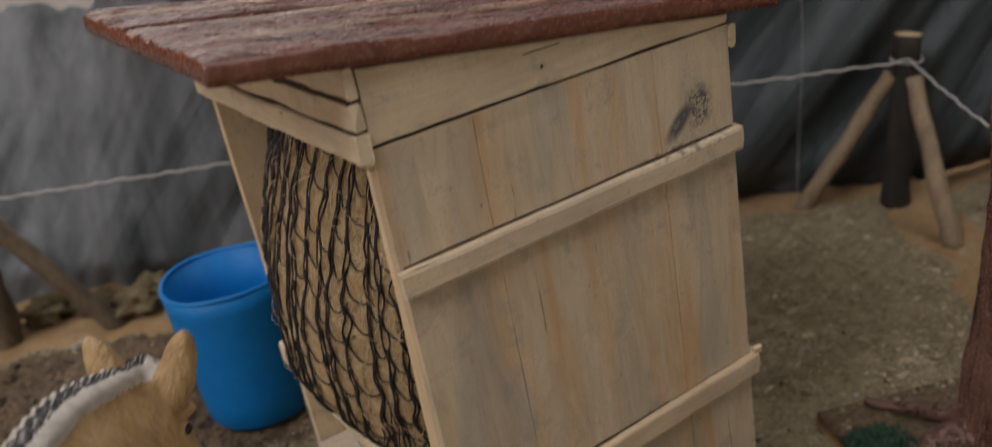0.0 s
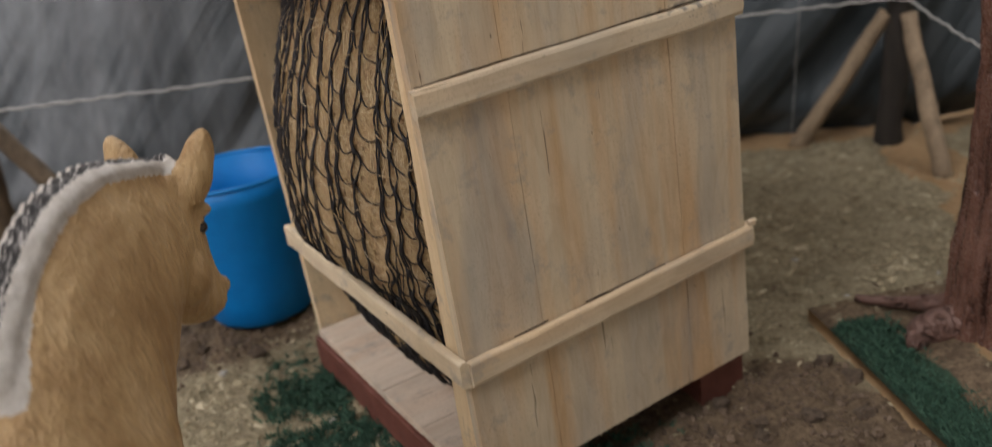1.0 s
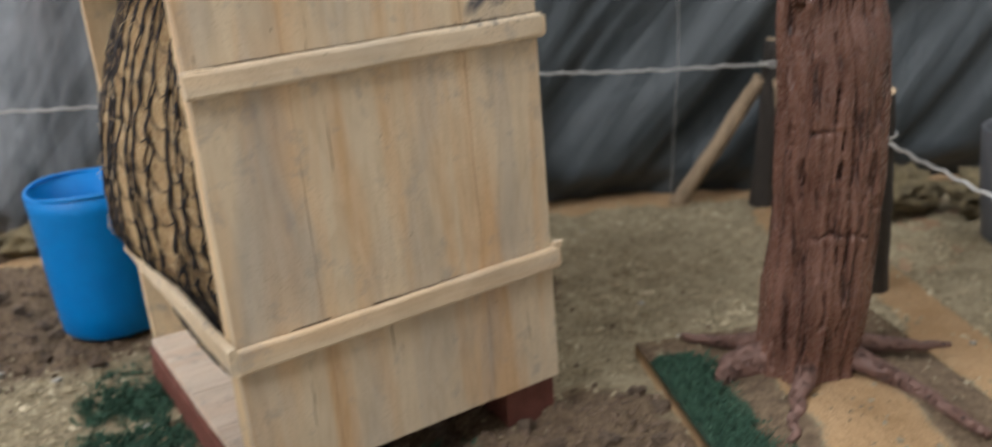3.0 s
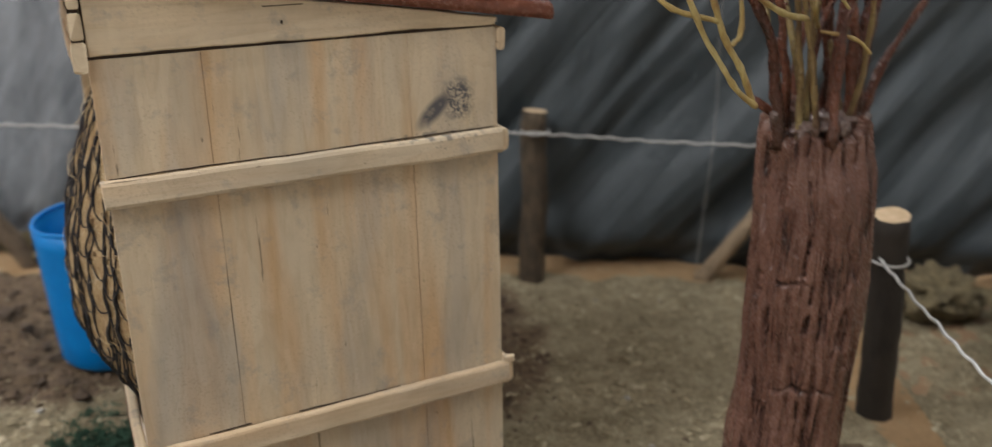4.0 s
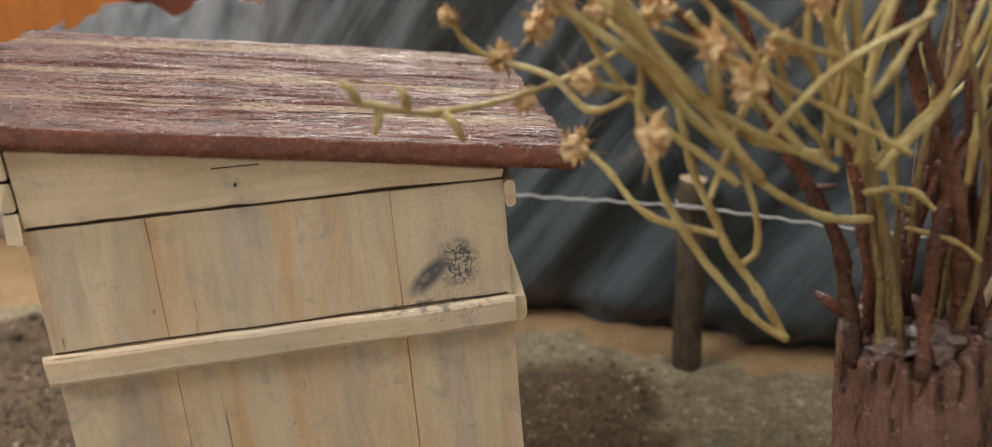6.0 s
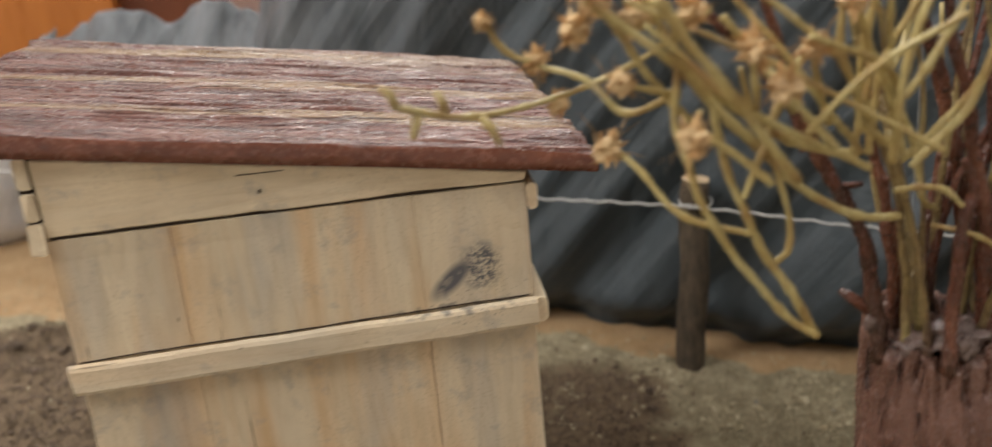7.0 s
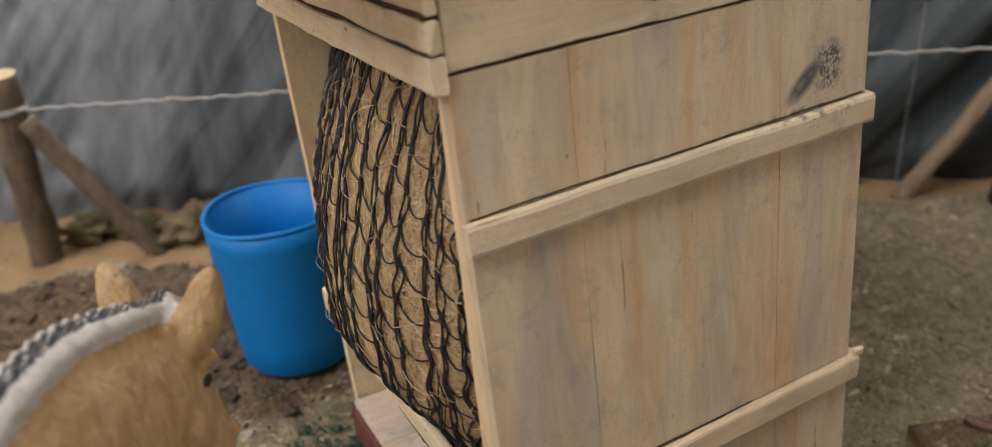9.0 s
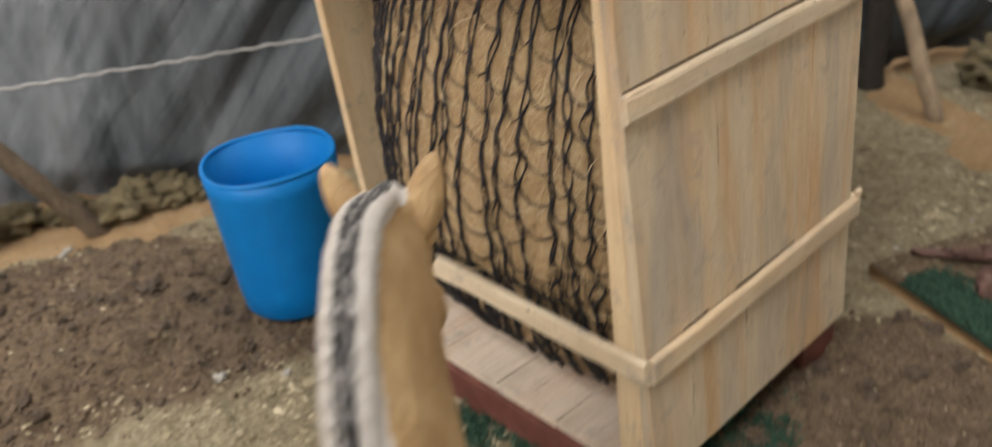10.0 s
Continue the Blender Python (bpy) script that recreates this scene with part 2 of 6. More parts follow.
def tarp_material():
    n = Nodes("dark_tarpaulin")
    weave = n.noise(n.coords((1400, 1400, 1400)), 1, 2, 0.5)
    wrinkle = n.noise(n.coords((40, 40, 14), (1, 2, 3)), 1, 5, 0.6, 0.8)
    mottle = n.noise(n.coords((18, 18, 18), (4, 1, 2)), 1, 5, 0.65)
    # pale upright streaks: light on the folds, put into the colour
    fold_tone = n.noise(n.coords((55, 55, 7), (2, 2, 5)), 1, 4, 0.6, 0.3)
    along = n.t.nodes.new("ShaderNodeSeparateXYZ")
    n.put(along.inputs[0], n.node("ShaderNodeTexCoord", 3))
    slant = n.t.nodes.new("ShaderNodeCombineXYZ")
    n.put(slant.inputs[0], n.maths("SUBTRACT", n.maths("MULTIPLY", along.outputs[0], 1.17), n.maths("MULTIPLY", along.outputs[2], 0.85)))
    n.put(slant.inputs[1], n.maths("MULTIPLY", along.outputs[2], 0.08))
    # slanting light and shade of the creases, coloured in and embossed
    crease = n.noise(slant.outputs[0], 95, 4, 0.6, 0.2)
    fold_tone = n.mix(n.ramp(along.outputs[0], [(0.0, 0.0), (0.12, 1.0)]), fold_tone, crease)
    c = n.mix(n.ramp(n.maths("ADD", n.maths("MULTIPLY", mottle, 0.35), n.maths("MULTIPLY", fold_tone, 0.65)), [(0.34, 0.0), (0.64, 0.9)]), (0.034, 0.044, 0.052), (0.222, 0.243, 0.266))
    # right part darkened in colour, for the stronger light on the left end
    c = n.mix(n.ramp(n.maths("ADD", n.maths("MULTIPLY", along.outputs[0], 2.5), n.maths("MULTIPLY", mottle, 0.5)), [(0.26, 0.0), (0.62, 0.80)]), c, (0.025, 0.037, 0.044))
    return n.done(c, n.ramp(mottle, [(0.3, 0.42), (0.7, 0.62)]), n.bump(n.maths("ADD", wrinkle, n.maths("ADD", n.maths("MULTIPLY", crease, 0.7), n.maths("MULTIPLY", weave, 0.12))), 0.7, 0.004), spec=0.5)


def net_material():
    n = Nodes("black_net_twine")
    d = n.noise(n.coords((1800, 1800, 1800)), 1, 2, 0.5)
    return n.done(n.ramp(d, [(0.3, (0.006, 0.006, 0.008)), (0.75, (0.026, 0.026, 0.032))]), 0.5, n.bump(d, 0.5, 0.0003), spec=0.4)


def coat_material():
    """Hand-painted tan with darker brushed hollows and fine hair relief."""
    n = Nodes("tan_horse_paint")
    hair = n.noise(n.coords((900, 900, 260)), 1, 4, 0.65)
    tone = n.noise(n.coords((75, 75, 45), (2, 3, 1)), 1, 4, 0.55)
    c = n.ramp(tone, [(0.3, (0.38, 0.24, 0.112)), (0.52, (0.54, 0.375, 0.19)), (0.75, (0.66, 0.495, 0.29))])
    c = n.mix(0.45, c, n.ramp(hair, [(0.3, (0.58, 0.50, 0.40)), (0.65, (1, 1, 1))]), "MULTIPLY")
    brush = n.noise(n.coords((330, 330, 55), (5, 2, 7)), 1, 4, 0.6, 0.5)
    c = n.mix(n.ramp(brush, [(0.50, 0.0), (0.68, 0.34)]), c, (0.30, 0.175, 0.075))
    # pale flecks: glints on the pitted coat, put into the colour
    pits = n.noise(n.coords((1700, 1700, 1100), (3, 6, 2)), 1, 3, 0.6)
    c = n.mix(n.ramp(pits, [(0.64, 0.0), (0.72, 0.45)]), c, (0.78, 0.64, 0.44))
    return n.done(c, n.ramp(pits, [(0.3, 0.30), (0.7, 0.52)]), n.bump(n.maths("ADD", hair, n.maths("ADD", n.maths("MULTIPLY", pits, 0.5), brush)), 1.0, 0.0008), spec=0.4)


FEEDER_X = 0.04575
wood_up = wood_material("whitewashed_wood_upright", 2, cream=(0.665, 0.570, 0.418), stain=True, warmth=0.58, greyness=0.56)
wood_x = wood_material("pale_wood_lengthwise", 0, cream=(0.76, 0.645, 0.465), warmth=0.35, greyness=0.18, stain=True)
wood_rail = wood_material("whitewashed_rail_wood", 0, cream=(0.69, 0.59, 0.435), warmth=0.3, greyness=0.3, stain=True)
wood_y = wood_material("pale_wood_crosswise", 1, cream=(0.80, 0.69, 0.51), warmth=0.18, greyness=0.1)
wood_inner = wood_material("bare_wood_inside", 2, cream=(0.80, 0.655, 0.435), warmth=0.3, greyness=0.0)
wood_floor = wood_material("limewashed_floor_wood", 0, cream=(0.72, 0.625, 0.52), warm=(0.62, 0.44, 0.31), warmth=0.25, greyness=0.18)
roof_paint = roof_material()
edge_paint = plain_material("red_brown_edge_paint", (0.085, 0.025, 0.016), (0.215, 0.078, 0.046), 120, (0.12, 0.36), 0.35, 0.0005, fine=800, spec=0.6)
skid_paint = plain_material("dull_red_paint", (0.09, 0.028, 0.020), (0.19, 0.070, 0.052), 200, (0.5, 0.8), 0.4)
gap_dark = plain_material("dark_gap", (0.018, 0.012, 0.008), (0.075, 0.050, 0.030), 300, (0.8, 0.95), 0.2)
bark_paint = bark_material("red_brown_clay_bark", (0.030, 0.012, 0.010), (0.102, 0.047, 0.034), (0.174, 0.091, 0.067), (0.15, 0.38), 0.11, 260)
root_clay = bark_material("dull_brown_root_clay", (0.040, 0.019, 0.014), (0.105, 0.053, 0.040), (0.175, 0.096, 0.074), (0.35, 0.65), 0.6, 420)


def stem_material(name, dark, mid, light, rough):
    """Stem skin with nodes and scars; its foot is smeared with the trunk's brown clay."""
    n = Nodes(name)
    tone = n.noise(n.coords((160, 160, 60), (6, 2, 3)), 1, 4, 0.6)
    scar = n.noise(n.coords((420, 420, 900), (1, 2, 3)), 1, 3, 0.6)
    grit = n.noise(n.coords((1800, 1800, 500), (4, 2, 1)), 1, 3, 0.6)
    c = n.ramp(tone, [(0.30, dark), (0.50, mid), (0.72, light)])
    c = n.mix(n.ramp(scar, [(0.60, 0.0), (0.68, 0.8)]), c, dark)
    at = n.t.nodes.new("ShaderNodeSeparateXYZ")
    n.put(at.inputs[0], n.node("ShaderNodeTexCoord", 3))
    smear = n.ramp(n.maths("ADD", at.outputs[2], n.maths("MULTIPLY", n.maths("SUBTRACT", tone, 0.5), 0.05)), [(0.114, 1.0), (0.126, 0.0)])
    c = n.mix(n.maths("MULTIPLY", smear, 0.9), c, (0.070, 0.034, 0.024))
    return n.done(c, n.ramp(grit, [(0.3, rough[0]), (0.7, rough[1])]), n.bump(n.maths("ADD", grit, n.maths("MULTIPLY", scar, 1.5)), 0.8, 0.0006), spec=0.6)


stem_bark = stem_material("dark_red_stem_bark", (0.030, 0.010, 0.008), (0.105, 0.034, 0.020), (0.20, 0.080, 0.045), (0.12, 0.36))
stem_olive = stem_material("brown_olive_stem", (0.10, 0.060, 0.024), (0.22, 0.155, 0.060), (0.34, 0.28, 0.115), (0.25, 0.45))


def stalk_material():
    """Dry yellow-green stems, browner along some stretches."""
    n = Nodes("dry_yellow_green_stalk")
    a = n.noise(n.coords((140, 140, 90)), 1, 4, 0.6)
    f = n.noise(n.coords((1500, 1500, 400), (1, 2, 5)), 1, 3, 0.6)
    c = n.ramp(a, [(0.32, (0.29, 0.180, 0.066)), (0.46, (0.41, 0.315, 0.120)), (0.60, (0.50, 0.430, 0.195)), (0.74, (0.60, 0.505, 0.30))])
    c = n.mix(0.5, c, n.ramp(f, [(0.33, (0.55, 0.48, 0.36)), (0.58, (1, 1, 1))]), "MULTIPLY")
    return n.done(c, n.ramp(f, [(0.3, 0.25), (0.7, 0.5)]), n.bump(f, 0.5, 0.0005), spec=0.5)


stalk_dry = stalk_material()
flower_dry = crumb_material("dry_buff_flower", [(0.44, 0.25, 0.10), (0.62, 0.40, 0.19), (0.54, 0.32, 0.135), (0.68, 0.50, 0.28)], 0.7)
glue_gloss = plain_material("hardened_glue", (0.075, 0.042, 0.034), (0.17, 0.115, 0.10), 250, (0.02, 0.06), 0.7, 0.0008, spec=1.0)
twig_bark = plain_material("grey_brown_twig_bark", (0.05, 0.036, 0.024), (0.22, 0.165, 0.11), 180, (0.7, 0.9), 0.9, 0.0008, (1, 1, 0.35))
twig_pale = plain_material("pale_peeled_twig", (0.15, 0.11, 0.07), (0.36, 0.27, 0.175), 180, (0.7, 0.9), 0.7, 0.0006, (1, 1, 0.4))
twig_mid = plain_material("brown_post_bark", (0.014, 0.011, 0.008), (0.145, 0.106, 0.066), 300, (0.7, 0.9), 1.0, 0.0010, (1, 1, 0.35))
twig_dark = plain_material("dark_weathered_post_bark", (0.008, 0.007, 0.006), (0.040, 0.032, 0.025), 180, (0.7, 0.9), 0.9, 0.0008, (1, 1, 0.35))
cut_wood = plain_material("sawn_twig_end", (0.42, 0.30, 0.17), (0.62, 0.48, 0.32), 300, (0.7, 0.85), 0.2)
cord_white = plain_material("white_braided_cord", (0.33, 0.33, 0.32), (0.58, 0.58, 0.56), 500, (0.4, 0.6), 0.5, 0.0003)
tape_red = plain_material("red_tape", (0.55, 0.03, 0.02), (0.75, 0.06, 0.035), 200, (0.35, 0.5), 0.2)
blue_plastic = plain_material("blue_plastic", (0.0, 0.155, 0.48), (0.0, 0.195, 0.57), 140, (0.42, 0.58), 0.3, 0.0004, spec=0.3)
grey_plastic = plain_material("grey_plastic", (0.075, 0.082, 0.095), (0.13, 0.14, 0.155), 90, (0.45, 0.6), 0.15)
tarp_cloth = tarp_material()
net_black = net_material()
sack_brown = plain_material("brown_hay_bale", (0.24, 0.145, 0.070), (0.58, 0.41, 0.235), 150, (0.75, 0.95), 0.9, 0.0012, (1, 1, 0.4), fine=1100)
straw = crumb_material("straw", [(0.50, 0.35, 0.17), (0.66, 0.50, 0.28), (0.40, 0.26, 0.12), (0.76, 0.63, 0.42), (0.58, 0.42, 0.22)], 0.6)
coat = coat_material()
mane_white = plain_material("white_mane_paint", (0.58, 0.53, 0.46), (0.88, 0.84, 0.78), 480, (0.55, 0.75), 1.0, 0.0012)
def braid_material():
    """Black and white strands laid together along the crest."""
    n = Nodes("braided_mane_paint")
    at = n.t.nodes.new("ShaderNodeSeparateXYZ")
    n.put(at.inputs[0], n.node("ShaderNodeTexCoord", 3))
    ahead = n.maths("ADD", n.maths("MULTIPLY", at.outputs[0], 0.650), n.maths("MULTIPLY", at.outputs[1], 0.760))
    across = n.maths("SUBTRACT", n.maths("MULTIPLY", at.outputs[0], 0.760), n.maths("MULTIPLY", at.outputs[1], 0.650))
    strands = n.t.nodes.new("ShaderNodeCombineXYZ")
    n.put(strands.inputs[0], n.maths("MULTIPLY", n.maths("ADD", across, n.maths("MULTIPLY", ahead, 0.12)), 1900.0))
    n.put(strands.inputs[1], n.maths("MULTIPLY", ahead, 330.0))
    d = n.noise(strands.outputs[0], 1, 3, 0.6, 0.4)
    c = n.ramp(d, [(0.47, (0.012, 0.011, 0.011)), (0.55, (0.085, 0.08, 0.078)), (0.64, (0.56, 0.53, 0.50))])
    return n.done(c, 0.6, n.bump(d, 0.9, 0.0010), spec=0.4)


mane_black = braid_material()
eye_dark = plain_material("dark_eye_paint", (0.010, 0.008, 0.007), (0.03, 0.022, 0.018), 500, (0.15, 0.25), 0.1)
muzzle_dark = plain_material("brown_muzzle_paint", (0.10, 0.055, 0.030), (0.24, 0.14, 0.07), 500, (0.45, 0.6), 0.3)
ground_mix = ground_material()
chip_litter = crumb_material("dry_scatter", [(0.25, 0.206, 0.126), (0.38, 0.324, 0.208), (0.51, 0.436, 0.290), (0.33, 0.282, 0.174), (0.59, 0.515, 0.355)])
crumb_soil = crumb_material("soil_crumb", [(0.110, 0.077, 0.052), (0.155, 0.110, 0.076), (0.20, 0.146, 0.102), (0.135, 0.096, 0.066)])
board_bits = crumb_material("board_scatter", [(0.15, 0.115, 0.075), (0.25, 0.205, 0.135), (0.20, 0.155, 0.10), (0.33, 0.28, 0.19)])
clod_soil = plain_material("soil_clod", (0.062, 0.043, 0.029), (0.22, 0.160, 0.110), 700, (0.85, 0.95), 1.0, 0.001)
blade_turf = crumb_material("green_flock", [(0.036, 0.080, 0.054), (0.058, 0.135, 0.088), (0.095, 0.185, 0.125), (0.044, 0.104, 0.072)])
pebble_pale = crumb_material("pale_pebble", [(0.36, 0.34, 0.29), (0.26, 0.23, 0.18), (0.46, 0.44, 0.39)])
moss_stone = plain_material("mossy_stone", (0.060, 0.048, 0.026), (0.34, 0.275, 0.15), 160, (0.85, 0.95), 1.0, 0.002)
board_edge = plain_material("raw_board", (0.30, 0.19, 0.09), (0.48, 0.33, 0.18), 150, (0.7, 0.85), 0.4)
bag_white = plain_material("white_plastic_bag", (0.62, 0.63, 0.66), (0.80, 0.80, 0.82), 40, (0.3, 0.45), 0.5, 0.003)
cabinet_orange = plain_material("orange_varnished_wood", (0.34, 0.105, 0.018), (0.52, 0.19, 0.040), 25, (0.25, 0.4), 0.1, stretch=(1, 1, 0.1))
cabinet_brown = plain_material("brown_varnished_wood", (0.11, 0.032, 0.014), (0.20, 0.065, 0.030), 25, (0.3, 0.45), 0.1, stretch=(1, 1, 0.1))
room_paint = plain_material("room_wall_paint", (0.60, 0.58, 0.55), (0.68, 0.66, 0.63), 6, (0.8, 0.9), 0.05)
floor_tile = plain_material("room_floor", (0.30, 0.25, 0.20), (0.40, 0.34, 0.28), 6, (0.5, 0.6), 0.05)
table_wood = plain_material("table_top_wood", (0.22, 0.14, 0.08), (0.32, 0.21, 0.12), 20, (0.45, 0.6), 0.1)


# ---- mesh helpers ----
rng = random.Random(7)


def thing(name, place=(0, 0, 0), label="", category="", group="", kind=""):
    ob = new(name)
    ob.empty_display_size = 0.01
    ob.matrix_world = Matrix.Translation(place)
    return tagged(ob, label, category, group, kind)


def solid(name, verts, faces, mats, parent=None, label="", category="", group="", kind="", smooth=True, slots=None):
    """A mesh object in world coordinates, kept at its parent's base."""
    base = parent
    shift = Vector((0, 0, 0))
    while base is not None:
        shift += base.location
        base = base.parent
    me = bpy.data.meshes.new(name)
    v = np.asarray(verts, dtype=float) - np.array(shift)
    me.from_pydata(v.tolist(), [], faces)
    mats = mats if isinstance(mats, (list, tuple)) else [mats]
    for m in mats:
        me.materials.append(m)
    if slots is not None:
        me.polygons.foreach_set("material_index", slots)
    if smooth:
        me.polygons.foreach_set("use_smooth", [True] * len(me.polygons))
    me.update()
    ob = new(name, me)
    ob.parent = parent
    return tagged(ob, label, category, group, kind)


def fuzz(p, scale, seed=0.0):
    return noise.noise(Vector((p[0] * scale + seed, p[1] * scale + seed * 1.7, p[2] * scale - seed)))


def spline(points, count):
    """Catmull-Rom through the points; each point may carry a radius as its fourth number."""
    p = np.array(points, dtype=float)
    p = np.vstack([2 * p[0] - p[1], p, 2 * p[-1] - p[-2]])
    out = []
    n = len(p) - 3
    for i in range(count):
        s = i / (count - 1) * n
        k = min(int(s), n - 1)
        t = s - k
        a, b, c, d = p[k:k + 4]
        out.append(0.5 * ((2 * b) + (c - a) * t + (2 * a - 5 * b + 4 * c - d) * t * t + (3 * b - a - 3 * c + d) * t ** 3))
    return np.array(out)


def tube_data(path, sides=6, rough=0.0, rough_scale=400, seed=0.0, cap_slot=False):
    """A tube along rows x, y, z, radius. Gives verts, faces and the number of cap faces (the last ones)."""
    path = np.asarray(path, dtype=float)
    verts, faces = [], []
    side = None
    for i, row in enumerate(path):
        ahead = path[min(i + 1, len(path) - 1), :3] - path[max(i - 1, 0), :3]
        ahead /= np.linalg.norm(ahead) + 1e-12
        if side is None:
            side = np.cross(ahead, (0.3, 0.9, 0.2) if abs(ahead[2]) > 0.8 else (0, 0, 1))
        side = side - ahead * (side @ ahead)
        side /= np.linalg.norm(side) + 1e-12
        up = np.cross(ahead, side)
        for k in range(sides):
            a = 2 * math.pi * k / sides
            d = side * math.cos(a) + up * math.sin(a)
            r = row[3]
            if rough:
                q = row[:3] + d * r
                r *= 1 + rough * fuzz(q, rough_scale, seed)
            verts.append(row[:3] + d * r)
    n = len(path)
    for i in range(n - 1):
        for k in range(sides):
            a, b = i * sides + k, i * sides + (k + 1) % sides
            faces.append((a, b, b + sides, a + sides))
    faces.append(tuple(range(sides - 1, -1, -1)))
    faces.append(tuple((n - 1) * sides + k for k in range(sides)))
    return verts, faces


def tube(name, path, mat, parent, sides=6, rough=0.0, rough_scale=400, seed=0.0, end_mat=None, **tags):
    v, f = tube_data(path, sides, rough, rough_scale, seed)
    if end_mat is None:
        return solid(name, v, f, mat, parent, **tags)
    slots = [0] * (len(f) - 2) + [1, 1]
    ob = solid(name, v, f, [mat, end_mat], parent, slots=slots, **tags)
    ob.data.polygons[-1].use_smooth = False
    ob.data.polygons[-2].use_smooth = False
    return ob


def stick(name, lo, hi, mat, parent, axis=0, bevel=0.0006, wobble=0.0002, steps=16, seed=0.0, top=None, bend=None, **tags):
    """A board or slat with rounded arrises and a hand-cut waver along its length. top: a function of the place along it that gives its upper side."""
    lo, hi = np.array(lo, float), np.array(hi, float)
    o1, o2 = [i for i in range(3) if i != axis]
    b = min(bevel, (hi[o1] - lo[o1]) * 0.45, (hi[o2] - lo[o2]) * 0.45)
    ring = []
    for cx, cy, a0 in ((1, 1, 0), (0, 1, 90), (0, 0, 180), (1, 0, 270)):
        for a in (0, 45, 90):
            an = radians(a0 + a)
            ring.append((cx, cy, b * (math.cos(an) - (1 if cx else -1)), b * (math.sin(an) - (1 if cy else -1))))
    verts, faces = [], []
    for i in range(steps + 1):
        s = lo[axis] + (hi[axis] - lo[axis]) * i / steps
        hi2 = hi.copy()
        if top is not None:
            hi2[2] = top(s)
        for cx, cy, dx, dy in ring:
            p = np.zeros(3)
            p[axis] = s
            p[o1] = (hi2 if cx else lo)[o1] + dx
            p[o2] = (hi2 if cy else lo)[o2] + dy
            w = wobble * np.array([fuzz(p, 45, seed + 3 * k) + 0.5 * fuzz(p, 220, seed + 5 * k) for k in range(3)])
            if i in (0, steps):
                w[axis] += wobble * 1.5 * fuzz(p, 900, seed)
            verts.append(bend(p + w) if bend else p + w)
    m = len(ring)
    for i in range(steps):
        for k in range(m):
            a, c = i * m + k, i * m + (k + 1) % m
            faces.append((a, c, c + m, a + m))
    faces.append(tuple(range(m - 1, -1, -1)))
    faces.append(tuple(steps * m + k for k in range(m)))
    ob = solid(name, verts, faces, mat, parent, smooth=False, **tags)
    bm = bmesh.new()
    bm.from_mesh(ob.data)
    bmesh.ops.recalc_face_normals(bm, faces=bm.faces)
    bm.to_mesh(ob.data)
    bm.free()
    return ob


def lump_data(centre, radii, seed, rough=0.3, freq=1.0, level=2):
    bm = bmesh.new()
    bmesh.ops.create_icosphere(bm, subdivisions=level, radius=1.0)
    v = []
    for p in bm.verts:
        k = 1 + rough * noise.noise(p.co * 1.6 * freq + Vector((seed, seed * 2.1, -seed))) + rough * 0.4 * noise.noise(p.co * 4.5 * freq + Vector((seed, 1, 2)))
        v.append([centre[i] + radii[i] * p.co[i] * k for i in range(3)])
    f = [tuple(q.index for q in p.verts) for p in bm.faces]
    bm.free()
    return v, f


# ---- the ground of the diorama ----
TARP_SLOPE, TARP_Y = -0.619, 0.287          # foot of the tarpaulin: y = TARP_Y + TARP_SLOPE * x
TARP_N = np.array([0.526, 0.850])


def behind(x, y):
    """Metres past the tarpaulin's foot line (minus: in front of it)."""
    return (y - TARP_Y - TARP_SLOPE * x) * 0.850


def past_edge(x, y):
    """Metres past the base board's edge."""
    return (x - 0.2587) * 0.901 - (y - 0.0216) * 0.433


def soft(v, a, b):
    t = min(max((v - a) / (b - a), 0.0), 1.0)
    return t * t * (3 - 2 * t)


def blob(x, y, cx, cy, rx, ry):
    return 1 - soft(math.hypot((x - cx) / rx, (y - cy) / ry), 0.5, 1.2)


def cover_at(x, y):
    """Shares of sand, soil and turf."""
    w = 0.013 * noise.noise(Vector((x * 28, y * 28, 0.3))) + 0.008 * noise.noise(Vector((x * 90, y * 90, 1.3)))
    wide = 0.020 + 0.022 * soft(-x, -0.10, 0.06) + 0.014 * soft(-x, -0.02, 0.05) + 0.02 * soft(-x, 0.05, 0.12)
    b = behind(x, y)
    sand = soft(b + w, -wide, -wide + 0.014)
    e = past_edge(x, y)
    sand = max(sand, soft(e + w, -0.032, -0.022) * (1 - soft(e, -0.002, 0.0)) * (1 - soft(-b, 0.30, 0.4)))
    w = 0.022 * noise.noise(Vector((x * 22, y * 22, 4.3))) + 0.010 * noise.noise(Vector((x * 70, y * 70, 2.3)))
    soil = max(blob(x + w, y, -0.10, 0.205, 0.125, 0.072), 0.80 * blob(x + w, y, 0.115, 0.11, 0.040, 0.075), blob(x, y + w, 0.056, 0.05, 0.056, 0.075), blob(x + w, y, -0.02, 0.17, 0.07, 0.05), blob(x, y + w, 0.085, -0.055, 0.055, 0.045), blob(x + w, y, 0.060, -0.018, 0.062, 0.040))
    w *= 0.4
    turf = max(blob(x + w, y + w, -0.008, 0.086, 0.024, 0.034), blob(x + w, y + w, -0.040, 0.060, 0.034, 0.021), blob(x + w, y + w, -0.010, 0.040, 0.018, 0.040), blob(x + w, y, 0.02, -0.004, 0.050, 0.016))
    turf *= 0.52 + 0.6 * noise.noise(Vector((x * 60, y * 60, 5.0))) + 0.35 * noise.noise(Vector((x * 170, y * 170, 6.0)))
    return sand, soil, turf


